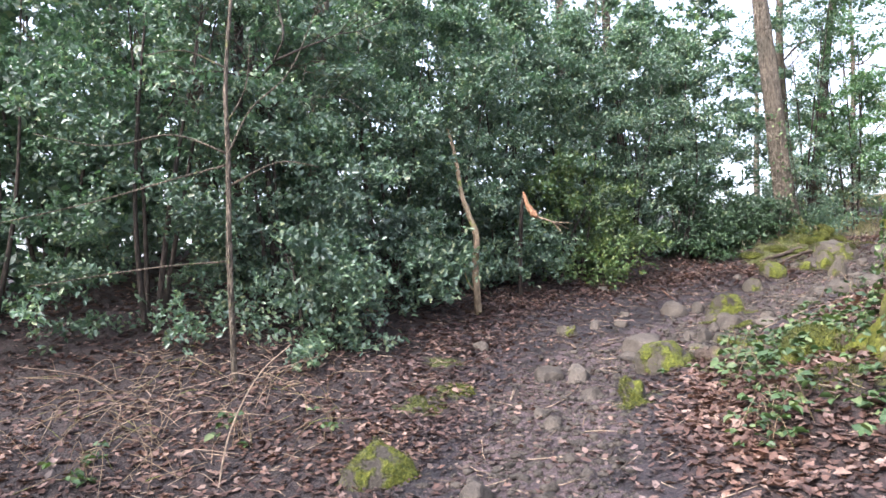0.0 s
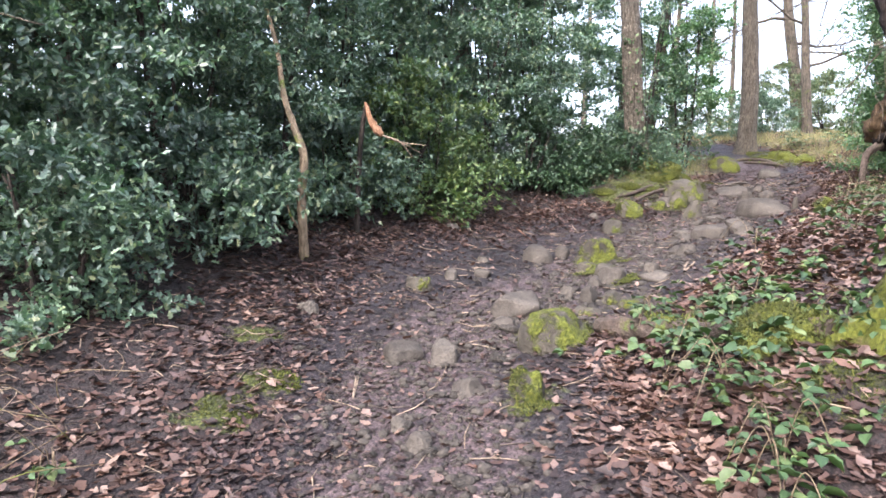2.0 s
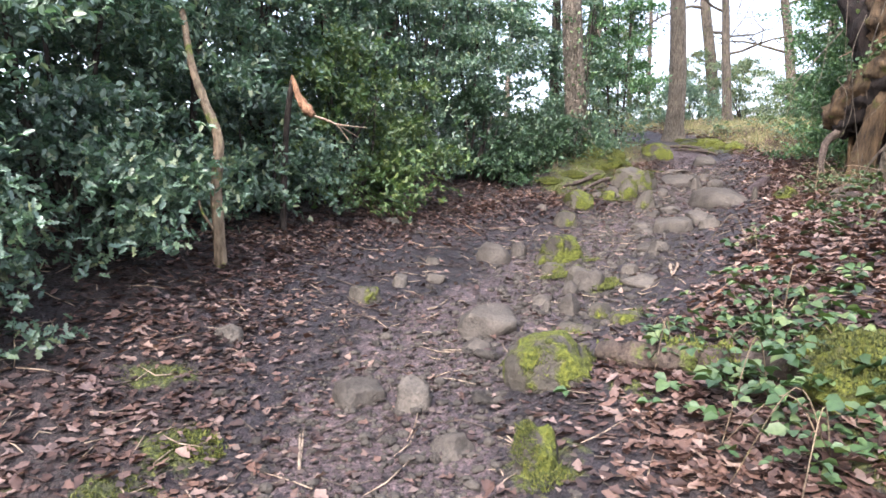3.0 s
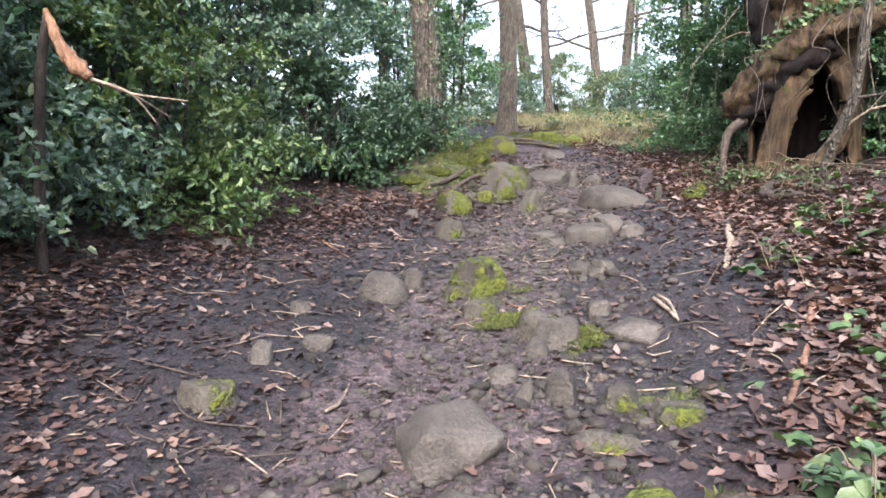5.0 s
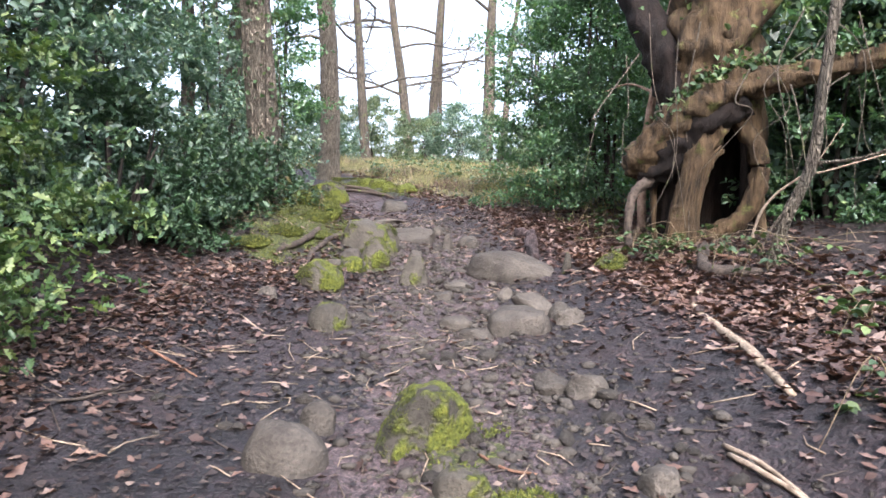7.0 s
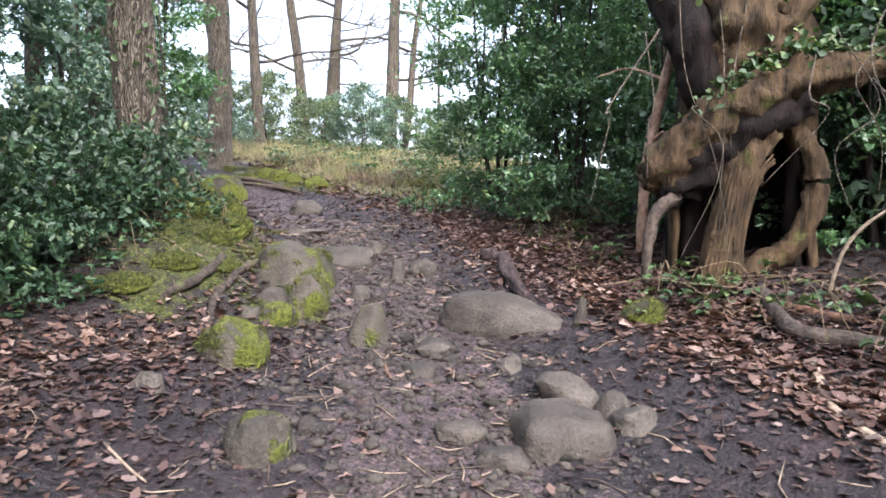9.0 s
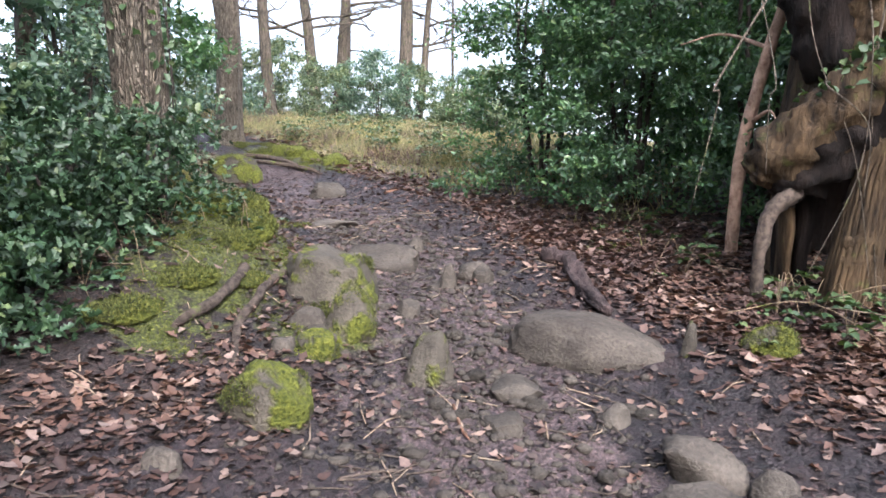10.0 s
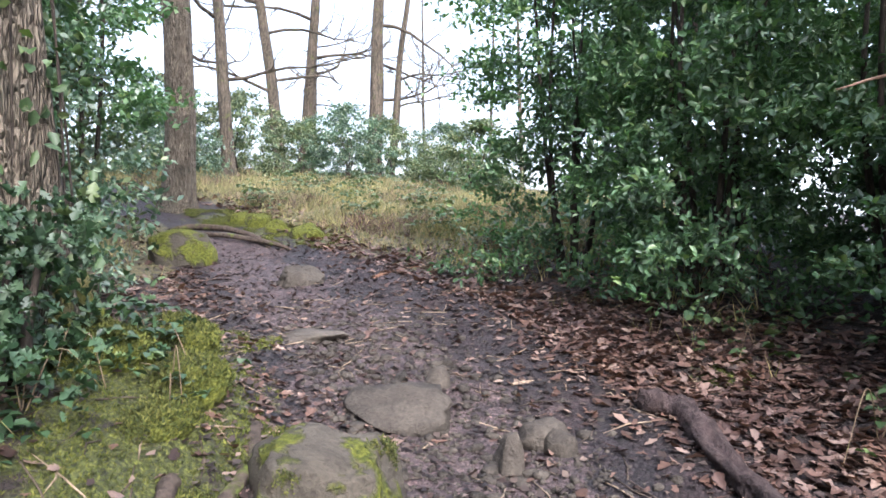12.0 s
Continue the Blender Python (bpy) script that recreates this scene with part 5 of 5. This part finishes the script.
stick("stick_red", 0.007, (3.71, 8.67), (3.64, 8.49), (3.66, 8.36))
stick("stick_dark", 0.014, (2.97, 6.61), (3.36, 6.77), (3.80, 6.88), (4.11, 6.95))
stick("root", 0.029, (12.31, 17.84), (12.61, 17.04), (12.25, 16.01))
stick("root", 0.024, (12.28, 17.35), (12.32, 16.52), (12.25, 15.66))
stick("root", 0.013, (8.79, 13.54), (9.05, 13.33), (8.98, 13.05))
stick("stick_dark", 0.008, (5.34, 10.87), (5.50, 10.73), (5.61, 10.53))
stick("stick_red", 0.009, (6.13, 10.71), (5.95, 10.59), (5.86, 10.51))
stick("stick_pale", 0.007, (6.22, 10.72), (6.09, 10.68), (5.94, 10.58))
stick("stick_red", 0.022, (11.20, 13.96), (11.59, 13.87), (11.83, 13.70))
stick("stick_red", 0.014, (10.43, 12.01), (10.29, 11.71), (10.07, 11.46))
stick("stick_pale", 0.011, (8.63, 11.70), (8.77, 11.60))
stick("stick_dark", 0.009, (1.96, 8.29), (2.16, 8.42))
stick("stick_pale", 0.009, (1.90, 7.92), (2.01, 7.98), (2.16, 8.15))
stick("stick_dark", 0.005, (1.35, 8.27), (1.38, 8.08), (1.58, 7.91))
stick("stick_dark", 0.006, (1.30, 8.75), (1.42, 8.60), (1.56, 8.49))
stick("stick_dark", 0.009, (2.61, 10.33), (2.84, 10.33), (3.11, 10.42))
stick("stick_red", 0.010, (3.48, 11.04), (3.52, 10.76), (3.54, 10.43))
stick("stick_pale", 0.013, (4.02, 7.68), (3.87, 7.50), (3.77, 7.36))
stick("stick_dark", 0.004, (1.71, 8.96), (1.87, 8.95))
stick("stick_dark", 0.005, (2.58, 10.30), (2.89, 10.37), (3.07, 10.38))
stick("stick_pale", 0.005, (0.67, 6.45), (0.58, 6.07))
stick("stick_pale", 0.008, (0.58, 6.08), (0.64, 6.39))
stick("stick_dark", 0.005, (5.33, 10.87), (5.43, 10.73), (5.63, 10.50))
stick("stick_pale", 0.007, (4.47, 11.17), (4.40, 10.93), (4.37, 10.80))
stick("stick_pale", 0.004, (4.06, 11.21), (4.14, 11.15))
stick("stick_dark", 0.007, (5.31, 12.02), (5.09, 11.64), (4.89, 11.38))
stick("stick_pale", 0.004, (4.46, 10.78), (4.71, 10.85))
stick("stick_dark", 0.006, (5.10, 12.24), (4.99, 11.89), (5.04, 11.76))
stick("stick_dark", 0.006, (5.22, 12.08), (5.19, 11.87), (5.14, 11.68))
stick("stick_pale", 0.005, (5.20, 11.70), (5.34, 11.72))
stick("stick_dark", 0.004, (7.00, 9.53), (7.08, 9.35), (7.05, 9.20))
stick("stick_pale", 0.005, (2.05, 5.93), (2.22, 6.14), (2.29, 6.10))
stick("stick_dark", 0.006, (4.68, 12.05), (4.75, 12.52))


def scattered(count, seed, box, accept):
    rng = np.random.default_rng(seed)
    out = []
    while len(out) < count:
        x, y = rng.uniform(box[0], box[2], 4000), rng.uniform(box[1], box[3], 4000)
        ok = rng.random(4000) < accept(x, y)
        out += list(zip(x[ok], y[ok]))
    return np.array(out[:count])


def near_walk(x, y):
    return np.clip(np.maximum(1.2 - edge_distance(x, y, [(-3.5, 4), (-2.5, 6.3)]) / 4, 1.4 - edge_distance(x, y, [(0, 3), (0.3, 6), (2, 8.3), (4.7, 10.6), (8, 12), (11, 15)]) / 3.2), 0.03, 1)


def litter(count, seed, box, accept, label, size=0.085, material=DEAD_LEAF):
    """Fallen leaves, lying every way on the ground."""
    p = scattered(count, seed, box, accept)
    rng = np.random.default_rng(seed + 1)
    z = ground_zs(p) - 0.035 * np.clip(in_path(p[:, 0], p[:, 1]) / 0.5, 0, 1) + rng.uniform(0.004, 0.022, count)
    q3 = np.column_stack([p, z])
    a = rng.uniform(0, 2 * math.pi, count)
    d = np.stack([np.cos(a), np.sin(a), rng.normal(0, 0.15, count)], 1)
    n = np.stack([rng.normal(0, 0.28, count), rng.normal(0, 0.28, count), np.ones(count)], 1)
    ln = size * rng.uniform(0.5, 1.35, count)
    v, q, t = (*plain_leaf_arrays(q3 - d * ln[:, None] * 0.5, d, n, ln, ln * rng.uniform(0.5, 0.9, count), rng), np.zeros((0, 3), int)) if size < 0.06 else lobed_leaf_arrays(q3 - d * ln[:, None] * 0.5, d, n, ln, ln * rng.uniform(0.5, 0.75, count), rng)
    tagged(new("leaf_litter", mesh_of("leaf_litter", v, [q, t], material)), label, "leaf litter", kind="stuff")


def off_path(x, y):
    i = in_path(x, y)
    return np.where(i < 0.05, 1.0, 0.09 + 0.6 * np.exp(-i / 0.3)) * near_walk(x, y) * (1 - 0.9 * np.clip(blob(x, y, MOSS_SPOTS) * 1.5 - 0.3, 0, 1))


def right_bank(x, y):
    near = edge_distance(x, y, [(1.7, 4.3), (2.3, 5.4), (4.2, 6.7), (6.2, 8.5), (8.2, 9.9), (9.6, 11.2)])
    return np.exp(-(near / 0.9) ** 2) * np.exp(-np.clip(in_path(x, y) + 0.15, 0, 9) / 0.18)


litter(36000, 300, (-6, 0.5, 13, 16), off_path, "brown fallen oak leaves covering the woodland floor", 0.07)
litter(5500, 340, (-1.5, 5, 8, 13), lambda x, y: np.exp(-(edge_distance(x, y, LEFT) / 0.45) ** 2) * (1 - np.clip(blob(x, y, MOSS_SPOTS) * 1.5 - 0.2, 0, 1)), "russet leaf drift along the thicket's foot", 0.06)
litter(15000, 320, (-0.8, 2.5, 13, 17), lambda x, y: (in_path(x, y) > -0.1) * near_walk(x, y) * (0.3 + 0.7 * np.exp(-np.clip(edge_distance(x, y, LEFT), 0, 9) / 0.9)), "small dark leaf fragments trodden into the mud", 0.042, MUD_LEAF)
litter(3500, 330, (9, 12, 20, 22), lambda x, y: (in_path(x, y) < 0) * np.exp(-(edge_distance(x, y, RIGHT) / 1.6) ** 2), "brown leaves among the dry grass of the crest", 0.10)
litter(15000, 310, (1, 2.5, 11, 13), right_bank, "crisp orange-brown oak leaves on the bank", 0.08)


def pebbles():
    meshes = []
    for k in range(8):
        rng = np.random.default_rng(400 + k)
        bm = bmesh.new()
        bmesh.ops.create_icosphere(bm, subdivisions=1, radius=1)
        for v in bm.verts:
            v.co = v.co * (1 + rng.uniform(-0.22, 0.22))
            v.co.z *= 0.6
        me = bpy.data.meshes.new("pebble")
        bm.to_mesh(me)
        bm.free()
        me.polygons.foreach_set("use_smooth", np.ones(len(me.polygons), bool))
        me.materials.append(STONE["pale" if k % 3 == 0 else "bare"])
        meshes.append(me)
    rng = np.random.default_rng(410)
    ground = bpy.data.objects["ground"]
    def on_path(x, y):
        mid = edge_distance(x, y, [(0.7, 4.5), (1.2, 6.4), (2.8, 7.6), (4, 8.8), (6, 10.6), (7.4, 11.4), (9, 13)])
        return (in_path(x, y) > 0.1) * np.exp(-(mid / 0.7) ** 2)
    for x, y in scattered(290, 411, (-0.6, 4, 10, 14.5), on_path):
        ob = new("pebble", meshes[rng.integers(8)])
        s = 0.02 + 0.045 * rng.random() ** 2
        ob.scale = (s * rng.uniform(0.8, 1.4), s, s * rng.uniform(0.7, 1.1))
        ob.rotation_euler = (rng.normal(0, 0.2), rng.normal(0, 0.2), rng.uniform(0, 6.3))
        ob.location = (x, y, ground_z(x, y) - 0.035 + s * 0.2)
        ob.parent = ground
    bits = []
    unit_bm = bmesh.new()
    bmesh.ops.create_icosphere(unit_bm, subdivisions=1, radius=1)
    ball = np.array([v.co[:] for v in unit_bm.verts])
    tris = np.array([[v.index for v in f.verts] for f in unit_bm.faces])
    unit_bm.free()
    for x, y in scattered(2200, 415, (-0.6, 4, 11, 15), on_path):
        s = 0.014 + 0.035 * rng.random() ** 2
        c = ball * rng.uniform(0.7, 1.15, (len(ball), 1)) * np.array([s * rng.uniform(0.8, 1.5), s, s * 0.6])
        a = rng.uniform(0, 6.3)
        c = np.column_stack([c[:, 0] * math.cos(a) - c[:, 1] * math.sin(a), c[:, 0] * math.sin(a) + c[:, 1] * math.cos(a), c[:, 2]])
        bits.append((c + np.array([x, y, ground_z(x, y) - 0.035 + s * 0.15]), np.zeros((0, 4), int), tris))
    v, fs = gather(bits)
    tagged(new("small_stones", mesh_of("small_stones", v, fs, STONE["bare"])), "small brown stones half sunk in the mud", "stones", kind="stuff")
    p = scattered(14000, 412, (-0.6, 3.5, 11, 15), on_path)
    base = np.array([(1, 0, 0), (0, 1, 0), (-1, 0, 0), (0, -1, 0), (0.1, 0.1, 0.7), (0, 0, -0.7)])
    tri = np.array([(0, 1, 4), (1, 2, 4), (2, 3, 4), (3, 0, 4), (1, 0, 5), (2, 1, 5), (3, 2, 5), (0, 3, 5)])
    s = (0.006 + 0.020 * rng.random(len(p)) ** 3)[:, None, None]
    z = ground_zs(p) - 0.033
    v = np.column_stack([p, z])[:, None, :] + base[None] * s * rng.uniform(0.6, 1.4, (len(p), 6, 1))
    f = (np.arange(len(p))[:, None, None] * 6 + tri[None]).reshape(-1, 3)
    tagged(new("gravel", mesh_of("gravel", v.reshape(-1, 3), [f], STONE["bare"])), "small loose gravel trodden into the mud", "gravel", kind="stuff")


def twigs():
    """Small twigs lying about."""
    p = scattered(2100, 430, (-3, 2, 11, 14.5), lambda x, y: near_walk(x, y) * np.where(in_path(x, y) > 0, 0.7, 1))
    rng = np.random.default_rng(431)
    pieces = []
    for x, y in p:
        a, ln = rng.uniform(0, 6.3), rng.uniform(0.06, 0.32)
        mid = rng.normal(0, 0.02, 2)
        pts = []
        for k, b in ((-0.5, 0), (0, 1), (0.5, 0)):
            u, w_ = x + math.cos(a) * ln * k + mid[0] * b, y + math.sin(a) * ln * k + mid[1] * b
            pts.append((u, w_, ground_z(u, w_) - (0.028 if in_path(u, w_) > 0.2 else 0.0) + 0.006))
        pieces.append(tube_arrays(pts, [0.004, 0.0045, 0.002], 4))
    half = len(pieces) // 2
    for chunk, mat_, words in ((pieces[:half], STICK["stick_pale"], "small pale twigs strewn on the ground"), (pieces[half:], STICK["stick_dark"], "small dark twigs strewn on the ground")):
        v, fs = gather(chunk)
        tagged(new("twigs", mesh_of("twigs", v, fs, mat_)), words, "twigs", kind="stuff")


twigs()

# ---- brambles, grass, moss, dry stems ----


def bramble(x, y, spread, leaves, seed, label="trailing bramble with toothed green leaves", material=BRAMBLE, size=0.07, tall=0.24, stems=3):
    rng = np.random.default_rng(seed)
    z = ground_z(x, y)
    t = thing("bramble", x, y, z, label, "plant", "brambles")
    for s in range(stems):
        a = rng.uniform(0, 6.3)
        e = spread * rng.uniform(0.7, 1.3)
        ex, ey = math.cos(a) * e, math.sin(a) * e
        line = smooth_line([(0, 0, -0.02), (ex * 0.4, ey * 0.4, tall * rng.uniform(0.6, 1.2)), (ex, ey, float(height(x + ex, y + ey)) - z + 0.02)])
        part("stem", tube_mesh("stem", line, taper(0.0035, 0.002, len(line)), BARK_PALE, 5, 0.1, s), t)
    p2 = rng.normal(0, spread * 0.5, (leaves, 2))
    gz = height(p2[:, 0] + x, p2[:, 1] + y) - z
    c = np.column_stack([p2, gz + rng.uniform(0.03, tall, leaves)])
    c3 = np.repeat(c, 3, 0)
    a = np.repeat(rng.uniform(0, 6.3, leaves), 3) + np.tile([-1.3, 0, 1.3], leaves)
    d = np.stack([np.cos(a), np.sin(a), rng.normal(-0.1, 0.2, leaves * 3)], 1)
    n = np.repeat(np.stack([rng.normal(0, 0.35, leaves), rng.normal(0, 0.35, leaves), np.ones(leaves)], 1), 3, 0)
    ln = np.repeat(size * rng.uniform(0.6, 1.2, leaves), 3) * np.tile([0.85, 1.1, 0.85], leaves)
    v, q = leaf_arrays(c3 + d * 0.006, d, n, ln, ln * 0.72, rng)
    part("leaves", mesh_of("leaves", v, [q], material), t)


for i, (bx, by, sp, n) in enumerate([(2.25, 4.75, 0.35, 34), (2.55, 5.3, 0.4, 46), (2.9, 5.6, 0.4, 40), (2.05, 4.2, 0.25, 16), (2.45, 3.8, 0.4, 30), (3.3, 5.9, 0.5, 40), (3.0, 4.7, 0.35, 24), (2.6, 6.0, 0.25, 18), (4.6, 6.4, 0.5, 34), (4.3, 7.1, 0.3, 14), (5.4, 7.2, 0.5, 26),
                                     (7.3, 8.9, 0.35, 36), (7.75, 9.05, 0.25, 20), (6.7, 7.9, 0.4, 20), (8.35, 9.85, 0.3, 16), (7.6, 9.25, 0.2, 10), (9.5, 10.3, 0.4, 26), (1.9, 4.0, 0.2, 10), (-1.6, 5.3, 0.2, 12), (-2.4, 4.6, 0.25, 14), (-0.9, 5.4, 0.15, 6), (7.2, 8.4, 0.4, 22)]):
    bramble(bx, by, sp, int(n * (1.5 if by < 6.2 and bx > 1.8 else 0.9)), 500 + i)

for i, (bx, by, sp, n) in enumerate([(14.6, 15.9, 0.5, 70), (15.6, 15.2, 0.6, 80), (14.3, 17.7, 0.45, 50), (16.1, 17.4, 0.6, 80), (13.7, 14.2, 0.5, 60), (17.4, 16.0, 0.6, 80), (16.8, 18.8, 0.6, 70), (12.9, 13.1, 0.5, 70), (18.5, 18.0, 0.7, 80)]):
    bramble(bx, by, sp, n, 540 + i, "low green bramble among the dry grass", FAR_LEAF, 0.09, 0.42)

for i, (bx, by, sp, n) in enumerate([(7.1, 13.0, 0.25, 50), (6.75, 13.05, 0.25, 55), (6.35, 12.85, 0.25, 55), (7.45, 13.35, 0.22, 40), (6.0, 12.8, 0.25, 50), (5.6, 12.65, 0.22, 40), (6.9, 12.7, 0.2, 18)]):
    bramble(bx, by, sp, n, 580 + i, "ivy and seedling holly creeping over the mossy bank", BANK_LEAF, 0.05, 0.2)


def dry_stems(x, y, seed, count=20):
    """A tangle of dead arching stems."""
    rng = np.random.default_rng(seed)
    t = thing("dead_brush", x, y, ground_z(x, y), "tangle of thin dead bramble stems", "brush", "dead brush")
    for k in range(count):
        a = rng.uniform(0, 6.3)
        b = rng.normal(0, 0.45, 2)
        e = rng.uniform(0.3, 1.0)
        line = smooth_line([(b[0], b[1], -0.05), (b[0] + math.cos(a) * e * 0.5, b[1] + math.sin(a) * e * 0.5, rng.uniform(0.05, 0.3)), (b[0] + math.cos(a + 0.5) * e, b[1] + math.sin(a + 0.5) * e, rng.uniform(0.02, 0.28))], 4)
        part("stem", tube_mesh("stem", line, np.full(9, 0.0028), STICK["stick_pale"] if k % 4 == 0 else BARK_PALE, 4, 0.0), t)


for i, (bx, by) in enumerate([(-2.2, 5.6), (-1.9, 4.9), (-2.6, 6.3), (-1.5, 6.1), (-3.0, 5.2), (7.2, 8.1)]):
    dry_stems(bx, by, 560 + i)
slim_trunk("bent_stem", "long pale bent dead stem leaning over the litter", "stick", [(-1.55, 4.6, 0), (-1.5, 4.75, 0.35), (-1.35, 4.95, 0.72), (-1.15, 5.1, 0.92)], 0.007, 0.004, STICK["stick_pale"], [], 8)


def tufts(name, count, seed, box, accept, material, length, label, category, blades=7, lean=0.5):
    """Blades in tufts: grass, or the pile of moss."""
    p = scattered(count, seed, box, accept)
    rng = np.random.default_rng(seed + 1)
    z = ground_zs(p)
    c = np.repeat(np.column_stack([p, z - 0.01]), blades, 0) + rng.normal(0, length * 0.25, (count * blades, 3)) * np.array([1, 1, 0])
    d = np.stack([rng.normal(0, lean, len(c)), rng.normal(0, lean, len(c)), np.ones(len(c))], 1)
    n = rng.normal(0, 1, c.shape)
    ln = length * rng.uniform(0.5, 1.3, len(c))
    v, q = blade_arrays(c, d, n, ln, np.maximum(ln * 0.05, 0.004) if name == "grass" else ln * 0.4)
    tagged(new(name, mesh_of(name, v, [q], material)), label, category, kind="stuff")


def verge(x, y):
    g = np.exp(-((x - 16.5) ** 2 + (y - 17) ** 2) / 26) + 0.8 * np.exp(-((x - 14.8) ** 2 + (y - 19.6) ** 2) / 9) + 0.5 * np.exp(-((x - 22) ** 2 + (y - 19) ** 2) / 40)
    return np.clip(g, 0, 1) * np.clip((-in_path(x, y) - 0.3) / 0.8, 0, 1)


tufts("grass", 14000, 600, (9, 10, 28, 26), verge, GRASS, 0.17, "dry yellow-green grass on the sunny crest", "grass", 7)


def rank(x, y):
    clump = np.array([noise.noise((a * 0.9, b * 0.9, 4)) + 0.6 * noise.noise((a * 2.6, b * 2.6, 8)) for a, b in zip(x, y)])
    return verge(x, y) * np.clip(clump * 2.2, 0, 1)


tufts("grass", 4200, 605, (9, 10, 26, 26), rank, GRASS, 0.24, "rank tussocks of pale grass on the crest", "grass", 9, 0.35)
tufts("grass", 1500, 607, (9, 10, 26, 26), lambda x, y: verge(x, y) * (np.sin(x * 1.7 + 0.6 * y) * np.sin(y * 1.3 - 0.4 * x) > 0.3), DEAD_LEAF, 0.28, "collapsed pinkish-brown bracken among the grass", "bracken", 12, 1.3)


def mossy(x, y):
    near = blob(x, y, MOSS_SPOTS)
    patch = np.array([noise.noise((a * 3.1, b * 3.1, 9)) if k > 0.3 else 0 for a, b, k in zip(x, y, near)])
    return np.clip(near * 1.6 - 0.9 + 1.7 * patch, 0, 1) * (near > 0.3)


tufts("moss_cushions", 22000, 620, (-0.6, 4, 14.5, 18.5), mossy, MOSS_TUFT, 0.022, "bright yellow-green moss cushions on the banks", "moss", 6, 0.7)
pebbles()
